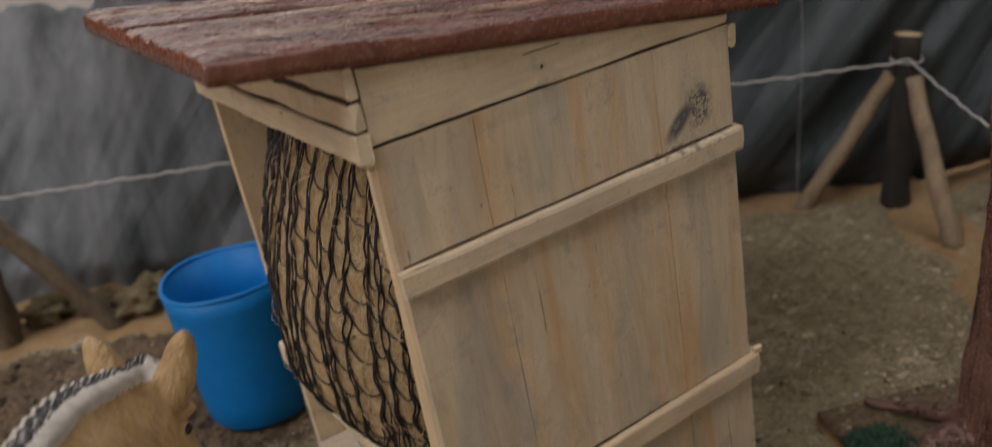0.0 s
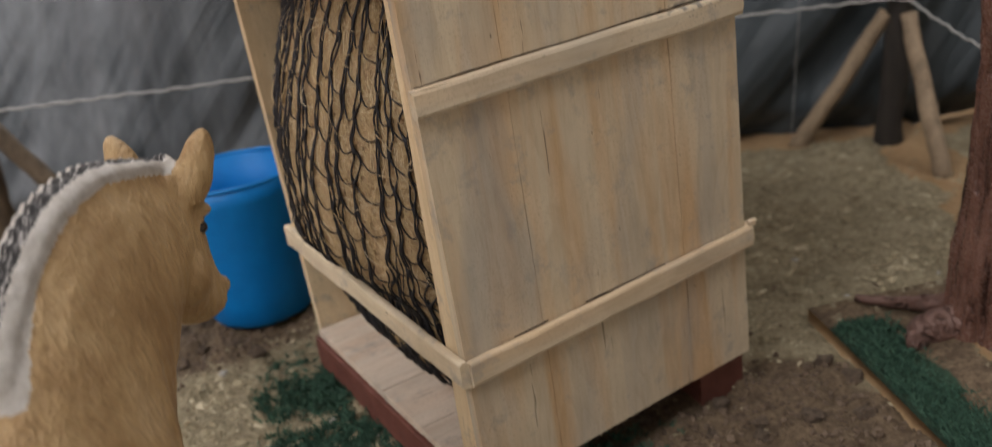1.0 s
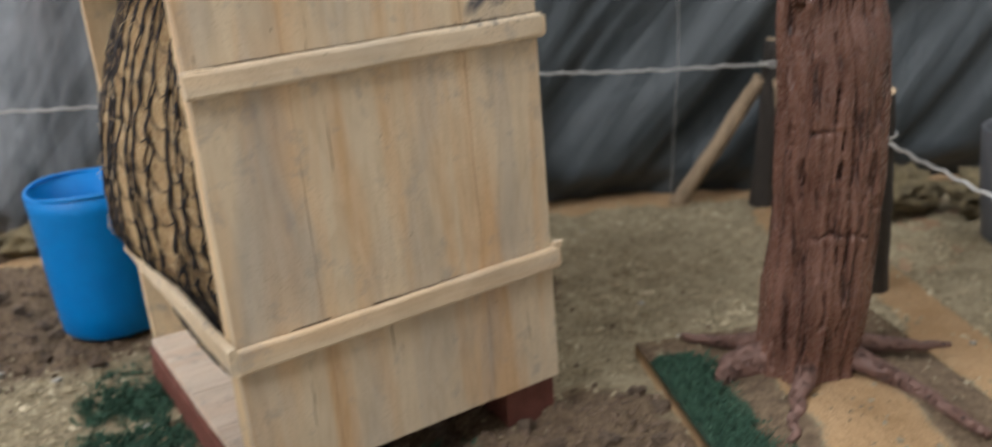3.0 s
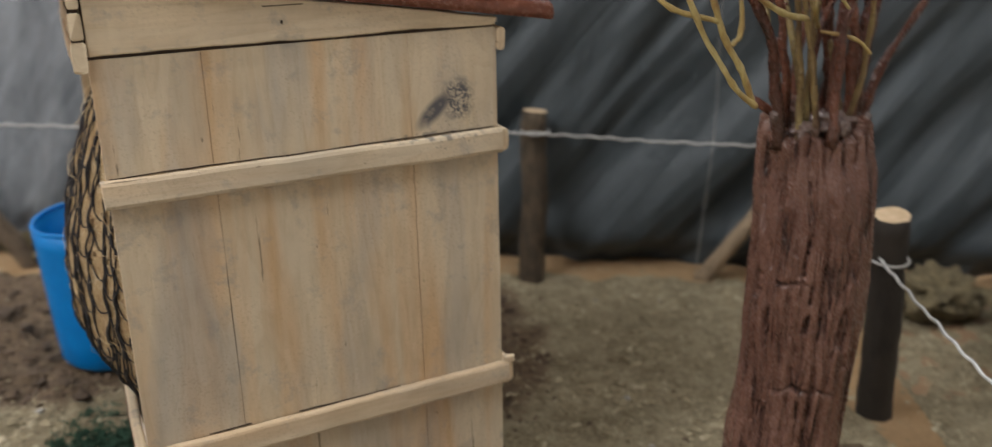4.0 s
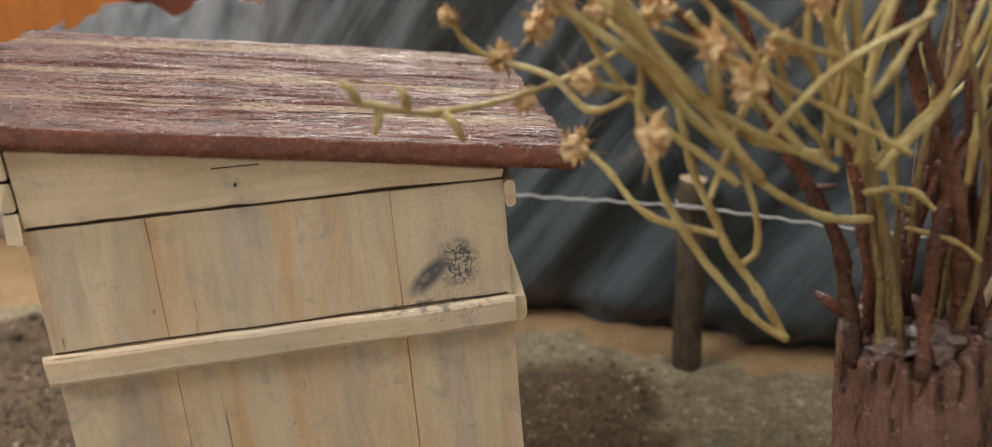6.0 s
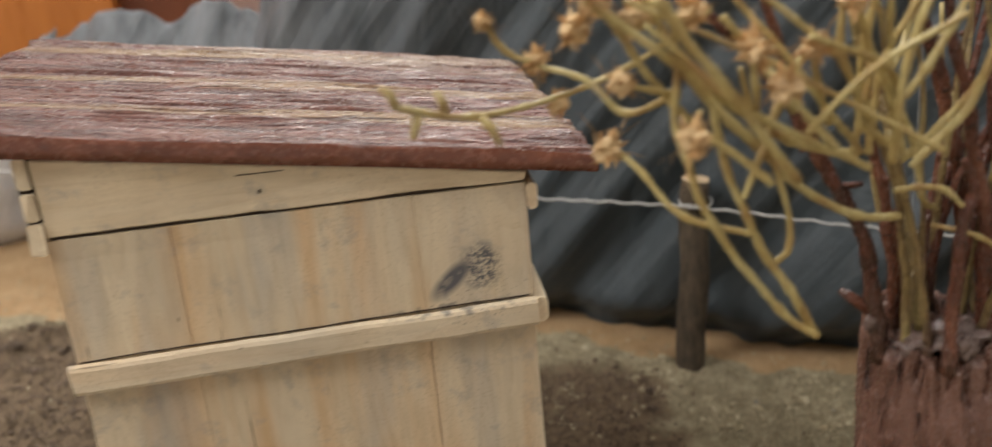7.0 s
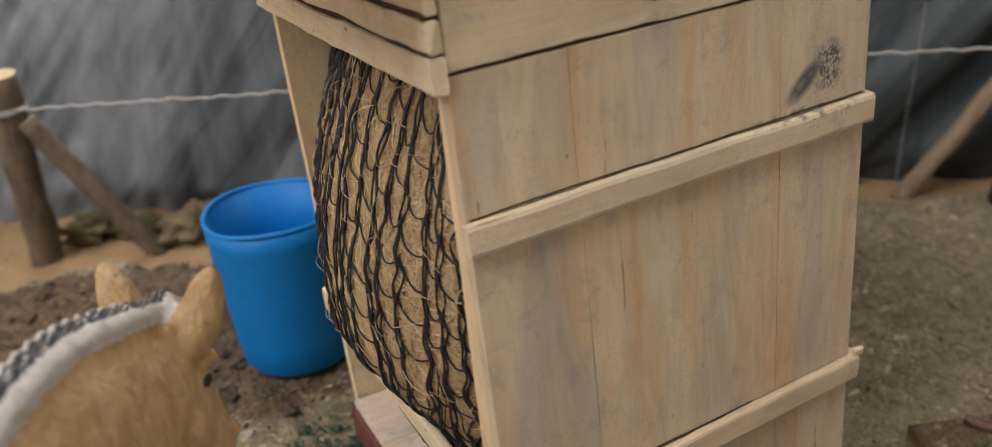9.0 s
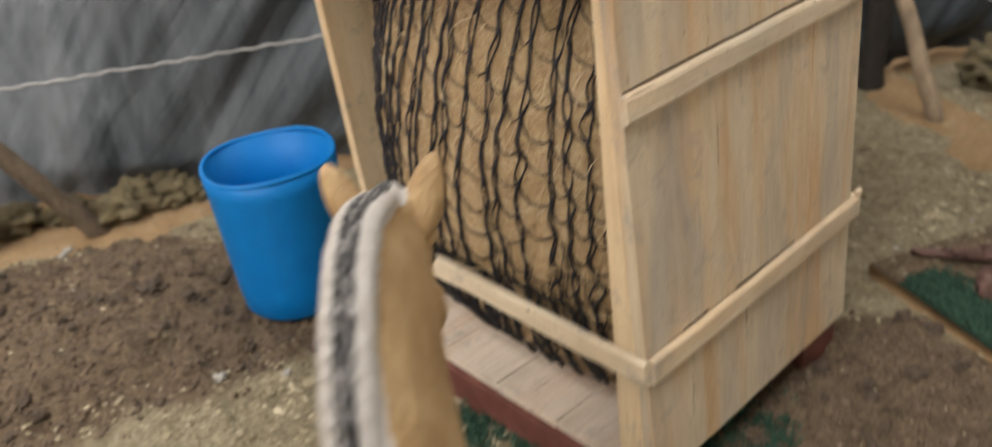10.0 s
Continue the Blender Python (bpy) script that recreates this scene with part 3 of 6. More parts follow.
def ground_z(x, y):
    sand, soil, turf = cover_at(x, y)
    z = 0.0012 * noise.noise(Vector((x * 35, y * 35, 0))) + 0.0012 * noise.noise(Vector((x * 130, y * 130, 2)))
    z += 0.0016 * (1 - sand) * noise.noise(Vector((x * 200, y * 200, 6)))
    z += soil * (0.0038 * noise.noise(Vector((x * 105, y * 105, 7))) + 0.0022 * noise.noise(Vector((x * 48, y * 48, 9))))
    z += 0.007 * blob(x, y, -0.115, 0.215, 0.12, 0.07)
    z *= 1 - 0.75 * sand
    z -= 0.004 * soft(past_edge(x, y), 0.0, 0.003)
    return z - 0.0015


STEP = 0.0027
XS = np.arange(-0.36, 0.52, STEP)
YS = np.arange(-0.34, 0.56, STEP)
gv, gc = [], []
for yy in YS:
    for xx in XS:
        gv.append((xx, yy, ground_z(xx, yy)))
        gc.append((*cover_at(xx, yy), 1.0))
nx = len(XS)
gf = [(j * nx + i, j * nx + i + 1, (j + 1) * nx + i + 1, (j + 1) * nx + i) for j in range(len(YS) - 1) for i in range(nx - 1)]
ground = solid("ground", gv, gf, ground_mix, label="model landscape ground of dry scatter, brown soil, sand and green flock", category="ground", kind="structure")
layer = ground.data.color_attributes.new("cover", "FLOAT_COLOR", "POINT")
layer.data.foreach_set("color", np.array(gc).ravel())


def scatter(name, count, box, keep, shape, mat, label, category, seed):
    """Loose bits of one kind, joined into one mesh."""
    r = random.Random(seed)
    verts, faces = [], []
    done = tries = 0
    while done < count and tries < count * 12:
        tries += 1
        x, y = r.uniform(box[0], box[1]), r.uniform(box[2], box[3])
        if r.random() > keep(x, y):
            continue
        v, f = shape(r)
        a = r.uniform(0, 2 * math.pi)
        ca, sa = math.cos(a), math.sin(a)
        z = ground_z(x, y)
        k = len(verts)
        verts += [(x + p[0] * ca - p[1] * sa, y + p[0] * sa + p[1] * ca, z + p[2]) for p in v]
        faces += [tuple(q + k for q in g) for g in f]
        done += 1
    return solid(name, verts, faces, mat, label=label, category=category, kind="stuff", smooth=False)


def chip(r):
    s = r.uniform(0.0004, 0.0011)
    t = r.uniform(0.3, 0.8) * s
    return ([(-s, -t, 0), (s, -t * r.uniform(0.2, 1), 0.0002), (s * 0.7, t, 0.0), (-s * 0.8, t, 0.0003), (0, 0, s * r.uniform(0.4, 0.9))],
            [(0, 1, 4), (1, 2, 4), (2, 3, 4), (3, 0, 4)])


def crumb(r):
    s = r.uniform(0.0004, 0.0013) * r.uniform(0.6, 1.2)
    j = [r.uniform(0.7, 1.25) * s for _ in range(8)]
    return ([(j[0], 0, 0), (0, j[1], 0.0001), (-j[2], 0, 0), (0, -j[3], 0), (j[4] * 0.6, j[4] * 0.5, j[4] * 0.7), (-j[5] * 0.6, j[5] * 0.4, j[5] * 0.8), (0, -j[6] * 0.7, j[6] * 0.75)],
            [(0, 1, 4), (1, 5, 4), (1, 2, 5), (2, 3, 6), (2, 6, 5), (3, 0, 6), (0, 4, 6), (4, 5, 6)])


def blade(r):
    verts, faces = [], []
    for _ in range(5):
        a, h = r.uniform(0, 6.3), r.uniform(0.0010, 0.0027)
        x, y = r.uniform(-0.001, 0.001), r.uniform(-0.001, 0.001)
        w = 0.00022
        dx, dy = math.cos(a), math.sin(a)
        k = len(verts)
        lean = r.uniform(0.2, 1.1) * h
        verts += [(x - dy * w, y + dx * w, 0), (x + dy * w, y - dx * w, 0), (x + dx * lean * 0.4, y + dy * lean * 0.4, h * 0.7), (x + dx * lean, y + dy * lean, h)]
        faces += [(k, k + 1, k + 2), (k + 1, k + 3, k + 2), (k, k + 2, k + 3)]
    return verts, faces


def pebble(r):
    s = r.uniform(0.0006, 0.0017)
    v, f = lump_data((0, 0, s * 0.35), (s, s * 0.8, s * 0.55), r.uniform(0, 50), 0.35, 1.0, 1)
    return v, f


def on_litter(x, y):
    sand, soil, turf = cover_at(x, y)
    if behind(x, y) > -0.004:
        return 0.0
    return max(0.003, (1 - 0.88 * sand) * (1 - 0.985 * soil) * (1 - 0.6 * turf) * (0.5 + 1.2 * noise.noise(Vector((x * 40, y * 40, 3))) + 0.9 * noise.noise(Vector((x * 190, y * 190, 3)))))


scatter("dry_scatter", 26000, (-0.14, 0.33, -0.16, 0.34), on_litter, chip, chip_litter, "pale grey-green dry scatter lying on the ground", "scatter", 11)
scatter("soil_crumbs", 7500, (-0.24, 0.20, -0.12, 0.34), lambda x, y: (0.006 + 0.99 * cover_at(x, y)[1] ** 2) * (1 - 0.9 * cover_at(x, y)[0]) if behind(x, y) < -0.006 else 0, crumb, crumb_soil, "loose crumbs of dark brown soil on the ground", "soil", 12)
scatter("green_flock", 4200, (-0.10, 0.10, -0.03, 0.15), lambda x, y: max(0.0, cover_at(x, y)[2] - 0.15), blade, blade_turf, "dark green flock tufts around the feeder", "flock", 13)
scatter("pebbles", 34, (-0.16, 0.24, -0.16, 0.25), lambda x, y: 0.6 if behind(x, y) < -0.02 else 0, pebble, pebble_pale, "small pale pebbles strewn over the ground", "pebbles", 14)



def clod(r):
    s = r.uniform(0.0012, 0.0036)
    return lump_data((0, 0, s * 0.2), (s, s * r.uniform(0.6, 0.9), s * 0.6), r.uniform(0, 50), 0.8, 1.3, 2)


def flake(r):
    s = r.uniform(0.0012, 0.0028)
    t = r.uniform(0.3, 0.6) * s
    return ([(-s, -t, 0), (s, -t * r.uniform(0.2, 1), 0.0003), (s * 0.7, t, 0.0), (-s * 0.8, t, 0.0005), (0, 0, s * r.uniform(0.25, 0.5))],
            [(0, 1, 4), (1, 2, 4), (2, 3, 4), (3, 0, 4)])


scatter("soil_clods", 150, (-0.24, 0.16, -0.10, 0.30), lambda x, y: max(0.0, cover_at(x, y)[1] - 0.3) if behind(x, y) < -0.03 else 0, clod, clod_soil, "rough dark clods of soil on the ground", "soil", 15)
scatter("dry_flakes", 900, (-0.14, 0.26, -0.12, 0.20), on_litter, flake, chip_litter, "pale dry flakes mixed into the scatter", "scatter", 16)

# ---- a few pale stones that stand out from the soil ----
for k, (cx, cy, r) in enumerate(((-0.048, 0.267, 0.0019), (-0.047, 0.137, 0.0020), (-0.030, 0.124, 0.0014), (0.090, -0.050, 0.0011), (-0.052, 0.262, 0.0015))):
    v, f = lump_data((cx, cy, ground_z(cx, cy) + r * 0.35), (r * 1.2, r, r * 0.6), 5.3 * k + 2, 0.6, 1.5, 3)
    solid("pale_stone", v, f, pebble_pale, label="small pale stone lying on the brown soil", category="stone", group="pale stones")

# ---- the tarpaulin behind ----
def tarp_point(s, h):
    """s: metres along the foot from x = 0; h: 0 at the foot to 1 at the top edge."""
    s -= 0.030 * h * soft(-s, 0.09, 0.172)
    x0, y0 = s * 0.850, TARP_Y - s * 0.526
    left = soft(-s, -0.05, 0.04)
    top = 0.130 + 0.13 * soft(x0, -0.018, 0.03) + 0.006 * math.exp(-((x0 + 0.046) / 0.014) ** 2) - 0.008 * math.exp(-((x0 + 0.075) / 0.008) ** 2) - 0.016 * soft(-x0, 0.110, 0.150)
    top += 0.003 * noise.noise(Vector((s * 120, 1, 3))) + 0.002 * noise.noise(Vector((s * 45, 0, 3)))
    z = h * top
    lean = 0.010 * h * h + 0.045 * left * h ** 1.2
    fold = 0.0110 * noise.noise(Vector((s * 38, z * 7, 1))) * left + 0.011 * noise.noise(Vector(((s - z * 0.9) * 30, (s + z) * 5, 4))) * (1 - left)
    fold += (0.0056 - 0.0036 * left) * (0.5 - abs(noise.noise(Vector(((s - z * 0.8) * 75, z * 8, 2))))) + 0.011 * (1 - soft(z, 0.002, 0.018)) * (1 - 0.5 * left)
    fold += 0.0026 * noise.noise(Vector(((s - z * 0.7) * 95, z * 16, 8)))
    fold += 0.006 * (1 - soft(z, 0, 0.018)) * noise.noise(Vector((s * 60, 0, 5)))
    fold += 0.03 * soft(-s, 0.168 + 0.022 * h, 0.178 + 0.026 * h)
    push = lean + fold + 0.006 - 0.011 * (1 - left)
    return (x0 + 0.526 * push, y0 + 0.850 * push, z - 0.004)


SN, HN = 230, 60
tv = [tarp_point(-0.172 + 0.782 * i / SN, j / HN) for j in range(HN + 1) for i in range(SN + 1)]
tf = [(j * (SN + 1) + i, j * (SN + 1) + i + 1, (j + 1) * (SN + 1) + i + 1, (j + 1) * (SN + 1) + i) for j in range(HN) for i in range(SN)]
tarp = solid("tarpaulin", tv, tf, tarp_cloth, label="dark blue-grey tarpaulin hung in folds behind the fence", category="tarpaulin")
thick = tarp.modifiers.new("thickness", "SOLIDIFY")
thick.thickness = 0.0008

# ---- mossy stones at the foot of the tarpaulin ----
for i, (cx, cy, r) in enumerate([(-0.014, 0.279, 0.010), (0.004, 0.271, 0.007), (-0.002, 0.281, 0.008), (0.014, 0.266, 0.005), (-0.055, 0.307, 0.008), (-0.034, 0.296, 0.006), (-0.042, 0.301, 0.004), (0.31, 0.055, 0.012), (0.335, 0.03, 0.010), (0.322, 0.048, 0.007)]):
    v, f = lump_data((cx, cy, r * 0.40), (r * 1.35, r, r * 0.75), 3.1 * i + 1, 0.8, 1.7, 4)
    solid("mossy_stone", v, f, moss_stone, label="rough mossy stone lying at the foot of the tarpaulin", category="stone", group="stones by the tarpaulin")

# ---- fence of twig posts and braided cord ----
fence = thing("fence", (0.176, 0.155, 0), "model fence of twig posts and braided white cord", "fence")


def post(foot, top, r, bark, name="post", waver=0.0012, seed=1.0, **tags):
    a, b = np.array(foot, float), np.array(top, float)
    rows = []
    for i in range(15):
        t = i / 14
        p = a + (b - a) * t
        p[0] += waver * noise.noise(Vector((t * 3, seed, 0)))
        p[1] += waver * noise.noise(Vector((t * 3, seed, 5)))
        rows.append((*p, r * (1.06 - 0.1 * t + 0.06 * noise.noise(Vector((t * 6, seed, 9))))))
    return tube(name, rows, bark, fence, 18, 0.16, 420, seed, cut_wood, **tags)


post_a = post((-0.0762, 0.2985, -0.006), (-0.0705, 0.2900, 0.0840), 0.0066, twig_bark, seed=1)
post_b = post((0.1748, 0.1550, -0.006), (0.1805, 0.1625, 0.0740), 0.0056, twig_mid, seed=2)
post_c = post((0.2705, 0.0940, -0.006), (0.2795, 0.0950, 0.0725), 0.0056, twig_dark, seed=3)
post_d = post((0.2297, 0.0006, -0.006), (0.2190, -0.0065, 0.0735), 0.0056, twig_dark, seed=4)
post((-0.0310, 0.2725, -0.004), (-0.0665, 0.2880, 0.064), 0.0042, twig_bark, "brace", seed=5, label="slanting twig brace")
post((0.2425, 0.1225, -0.004), (0.2735, 0.0985, 0.056), 0.0036, twig_pale, "brace", seed=6, label="slanting pale twig brace")
post((0.2525, 0.0525, -0.004), (0.2750, 0.0885, 0.056), 0.0036, twig_pale, "brace", seed=7, label="slanting pale twig brace")


def cord(a, b, sag=0.0025, name="cord"):
    """Kinked braided cord between two posts."""
    a, b = np.array(a), np.array(b)
    length = np.linalg.norm(b - a)
    n = int(length / 0.0016)
    rows = []
    for i in range(n + 1):
        t = i / n
        p = a + (b - a) * t
        p[2] -= sag * 4 * t * (1 - t)
        p[2] += 0.00028 * math.sin(t * length * 620) + 0.0006 * noise.noise(Vector((t * length * 90, a[0] * 50, 0)))
        p[0] += 0.0002 * math.cos(t * length * 620)
        rows.append((*p, 0.00052))
    return tube(name, rows, cord_white, fence, 5, 0.12, 900, label="braided white cord")


CA, CB, CC, CD = (-0.0685, 0.284, 0.0705), (0.1765, 0.1540, 0.0665), (0.2740, 0.0900, 0.0635), (0.2150, -0.0080, 0.0600)
cord(CA, CB, 0.001)
cord(CB, CC, 0.001)
cord(CC, CD, 0.002)
cord(CD, (0.150, -0.160, 0.062), 0.003)
cord((-0.0745, 0.2885, 0.0690), (-0.190, 0.362, 0.066), 0.002)
for k, c in enumerate([CA, CB, CC, CD]):
    px, py, r = [(-0.0714, 0.2914, 0.0072), (0.1800, 0.1618, 0.0062), (0.2784, 0.0949, 0.0062), (0.2206, -0.0055, 0.0062)][k]
    for w in range(2 if k == 0 else 1):
        ring = [(px + r * math.cos(a), py + r * math.sin(a), c[2] - 0.0012 + 0.0013 * w + 0.0006 * math.sin(a), 0.00045) for a in np.linspace(0, 2 * math.pi, 19)]
        tube("cord_loop", ring, cord_white, (post_a, post_b, post_c, post_d)[k], 5, label="cord wound round the post")
for a, b in ((0.012, 0.027), (0.0295, 0.045), (0.075, 0.092)):
    p0, p1 = np.array((-0.0745, 0.2885, 0.0690)), np.array((-0.190, 0.362, 0.066))
    d = (p1 - p0) / np.linalg.norm(p1 - p0)
    rows = [(*(p0 + d * (a + (b - a) * i / 6) - np.array((0, 0, 0.0003))), 0.0021 + 0.0003 * math.sin(i * 1.9)) for i in range(7)]
    tube("tape", rows, tape_red, fence, 8, 0.1, 500, label="red tape wrapped round the cord")

# ---- a thread hanging in front of the tarpaulin ----
rows = [(0.2395 + 0.0018 * math.sin(9 * t) + 0.011 * t, 0.1215 - 0.006 * t + 0.001 * math.sin(14 * t), 0.001 + 0.25 * t, 0.00013) for t in np.linspace(0, 1, 40)]
tube("thread", rows, cord_white, None, 4, label="thin white thread hanging before the tarpaulin", category="thread")

# ---- the hay feeder ----
FX, FY, WALL = 0.0915, 0.1090, 0.0032       # its length, its width and the boards' thickness


def roof_under(x):
    return 0.1562 - 0.1520 * x


def roof_base(x, y):
    return roof_under(x) - 0.045 * max(y - 0.005, 0.0)


def splay(p):
    """The far side leans outward, the near side is twisted out at the foot of the opening."""
    if p[1] > 0.5 * FY:
        p[1] += (0.067 * (p[2] - 0.075) - 0.0013) * (p[1] / FY)
    else:
        p[1] -= 0.0060 * min(max((0.135 - p[2]) / 0.115, 0.0), 1.1) * (1 - 0.85 * min(max(p[0] / FX, 0.0), 1.0))
    return p


def wedge(p):
    """The jamb fills up between the twisted wall and the upright edge of the opening."""
    return splay(p) if p[1] < 0.0038 else p


def rising(dz):
    """A rail that climbs towards the back."""
    return lambda p: splay(np.array((p[0], p[1], p[2] + dz * p[0] / FX)))


def falling(p):
    """Boards over the opening that drop with the roof."""
    return splay(np.array((p[0], p[1], p[2] - 0.055 * p[1])))


feeder = thing("hay_feeder", (FEEDER_X, FY / 2, 0), "whitewashed wooden model hay feeder with a worn red sloping roof", "hay feeder")
GAP = 0.00009
SPLITS = ((0.0, 0.0226), (0.0226, 0.0692), (0.0692, FX))
for y0, lows, high in ((0.0, (0.0116, 0.0112, 0.0108), 0.1394), (FY - WALL, (0.0112, 0.0105, 0.0110), 0.1350)):
    for k, (a, b) in enumerate(SPLITS):
        stick("plank", (a + GAP * (k > 0) * 0.5, y0 + 0.00006 * (k == 1), lows[k]), (b - GAP * (k < 2) * 0.5, y0 + WALL, high), wood_up if y0 == 0 else wood_inner, feeder, 2, 0.00007, 0.00012, 30, seed=k + 20 * y0, bend=splay)
    # wedge-shaped board between the wall and the roof, with a dark shadow gap under it
    stick("gable_board", (0.0004, y0 + 0.0001, high + 0.0006), (FX, y0 + WALL - 0.0001, 0.15), wood_x, feeder, 0, 0.0004, 0.0004, 40, seed=40 + y0, bend=splay, top=lambda x: max(roof_base(x, y0) - 0.0005, high + 0.0013), label="wedge-shaped board under the roof")
    stick("gap_strip", (0.0006, y0 + 0.0008, high - 0.001), (FX - 0.0006, y0 + WALL - 0.0008, high + 0.0012), gap_dark, feeder, 0, 0.0002, 0.0, 4, bend=splay, label="dark gap under the wedge board")
for k in range(5):                           # back boards
    z0 = 0.011 + 0.0245 * k
    stick("back_board", (FX - WALL, WALL, z0), (FX, FY - WALL, z0 + 0.0241), wood_inner, feeder, 1, 0.0003, 0.0002, 8, seed=60 + k, bend=splay)

# rails outside: two on each long side, two at the back, one in front
for y0, y1 in ((-0.0025, -0.0002), (FY + 0.0003, FY + 0.0026)):
    stick("rail", (-0.0012 if y0 < 0 else 0.0040, y0, 0.1078), (0.0920, y1, 0.1141), wood_rail, feeder, 0, 0.0014, 0.0003, 30, seed=3 + y0, bend=rising(0.0009))
    stick("rail", (0.0000, y0, 0.0432), (0.0925, y1, 0.0495), wood_rail, feeder, 0, 0.0008, 0.0003, 30, seed=7 + y0, bend=rising(0.0012))
    if y0 < 0:                               # dark strips for the shade of the gaps along the rails' edges, and grime
        for z, a, b, dz, k in ((0.1141, 0.0005, 0.058, 0.0009, 1), (0.1141, 0.056, 0.0905, 0.0009, 2), (0.0495, 0.014, 0.024, 0.0012, 3), (0.0494, 0.036, 0.062, 0.0012, 5), (0.1077, 0.066, 0.0905, 0.0009, 4)):
            stick("shade_grime_line", (a, -0.00026, z - 0.0002), (b, 0.0002, z + 0.00007), gap_dark, feeder, 0, 0.00005, 0.00022, 60, seed=k * 9, bend=rising(dz), label="dark strip for shade and grime along a rail")
stick("rail", (FX + 0.0001, -0.0002, 0.1085), (FX + 0.0030, FY, 0.1142), wood_y, feeder, 1, 0.0014, 0.0003, 14, seed=11, bend=splay)
stick("rail", (FX + 0.0001, -0.0006, 0.0440), (FX + 0.0030, FY, 0.0505), wood_y, feeder, 1, 0.0014, 0.0003, 14, seed=12, bend=splay)
stick("rail", (FX + 0.0001, -0.0004, 0.1335), (FX + 0.0022, FY * 0.5, 0.1392), wood_y, feeder, 1, 0.0009, 0.0003, 14, seed=13)
stick("front_bar", (-0.0026, -0.0014, 0.0430), (-0.0001, FY + 0.0005, 0.0500), wood_y, feeder, 1, 0.0007, 0.0005, 22, seed=14, bend=splay, label="bare wooden bar across the opening")
stick("splinter", (0.0915, -0.0022, 0.0502), (0.0945, -0.0008, 0.0522), wood_y, feeder, 0, 0.0004, 0.0008, 5, seed=15, label="pale splintered rail end")
# a short crack and small knots in the boards
stick("crack", (0.0365, -0.00008, 0.1478), (0.0455, 0.0006, 0.14802), gap_dark, feeder, 0, 0.00005, 0.00016, 24, seed=33, label="dark hairline crack in the wood")
for x0, z in ((0.0405, 0.1443), (0.0180, 0.1285)):
    v, f = lump_data((x0, -0.00005, z), (0.00028, 0.00016, 0.0005), x0 * 700, 0.5, 1.4, 2)
    solid("knot_mark", v, f, gap_dark, feeder, label="tiny dark knot in the wood")
# lintel boards over the opening
for k, (a, b) in enumerate(((0.1368, 0.1430), (0.1436, 0.1492), (0.1498, 0.1568))):
    stick("lintel_board", (-0.0030 + 0.0003 * k, -0.0006 + 0.0003 * k, a), (-0.0001, FY + 0.001, b), wood_y, feeder, 1, 0.0006, 0.0005, 24, seed=80 + 3 * k, bend=falling, top=(lambda y: max(0.1503, min(0.1568, roof_base(-0.0015, y) + 0.055 * y - 0.0006))) if k == 2 else None)
    if k:
        stick("gap_strip", (-0.0024, 0.0004, a - 0.0012), (-0.0004, FY - 0.001, a + 0.0008), gap_dark, feeder, 1, 0.0002, 0.0003, 14, bend=falling, label="dark gap between the lintel boards")
stick("corner_gap", (-0.0002, 0.0010, 0.1396), (0.0009, 0.0018, 0.1555), gap_dark, feeder, 2, 0.0001, 0.0, 4, label="dark corner joint")
# jamb at the opening
stick("jamb", (0.0001, WALL + 0.0002, 0.0145), (0.0046, 0.0056, 0.1395), wood_inner, feeder, 2, 0.0004, 0.0002, 22, seed=31, bend=wedge)
# floor boards, and red runners under them
for k in range(4):
    a = WALL + 0.0002 + (FY - 0.006 - 2 * WALL - 0.0004) * k / 4
    b = WALL + 0.0002 + (FY - 0.006 - 2 * WALL - 0.0004) * (k + 1) / 4
    stick("floor_board", (-0.0012, a + 0.0001, 0.0114), (FX - WALL, b - 0.0002, 0.0142), wood_floor, feeder, 0, 0.0004, 0.0002, 14, seed=50 + k)
for a, b in ((-0.0020, 0.0165), (0.0745, 0.0905)):
    stick("runner", (a, 0.0012, -0.0030), (b, FY - 0.006, 0.0102), skid_paint, feeder, 1, 0.0006, 0.0003, 18, seed=90 + a, label="dull red painted runner")

# roof: a slab with sawn ridges along it
RX0, RX1, RY0, RY1, RT = -0.0265, 0.1056, -0.0018, 0.1080, 0.0049


def ridge_height(x, y):
    a = noise.noise(Vector((x * 14, y * 520, 1.0)))
    b = noise.noise(Vector((x * 40, y * 1500, 4.0)))
    c = noise.noise(Vector((x * 9, y * 150, 8.0)))
    d = noise.noise(Vector((x * 130, y * 1100, 15.0)))
    return 0.00085 * a + 0.00055 * b + 0.00022 * d + 0.0004 * min(c, 0.1) * 2 - 0.0009 * soft(noise.noise(Vector((x * 16, y * 330, 12.0))), 0.22, 0.40)


rv, rf, rs = [], [], []
RN, RM = 150, 400
for j in range(RM + 1):
    for i in range(RN + 1):
        x, y = RX0 + (RX1 - RX0) * i / RN, RY0 + (RY1 - RY0) * j / RM
        x += 0.0005 * noise.noise(Vector((0, y * 120, i // RN))) * (i in (0, RN))
        e = min(i, RN - i, 3) / 3 * min(j, RM - j, 3) / 3
        rv.append((x, y + 0.0003 * noise.noise(Vector((x * 60, 0, 3))) * (j in (0, RM)), roof_base(x, y) + RT + ridge_height(x, y) - 0.0005 * (1 - e)))
for j in range(RM):
    for i in range(RN):
        a = j * (RN + 1) + i
        rf.append((a, a + 1, a + RN + 2, a + RN + 1))
        rs.append(0)
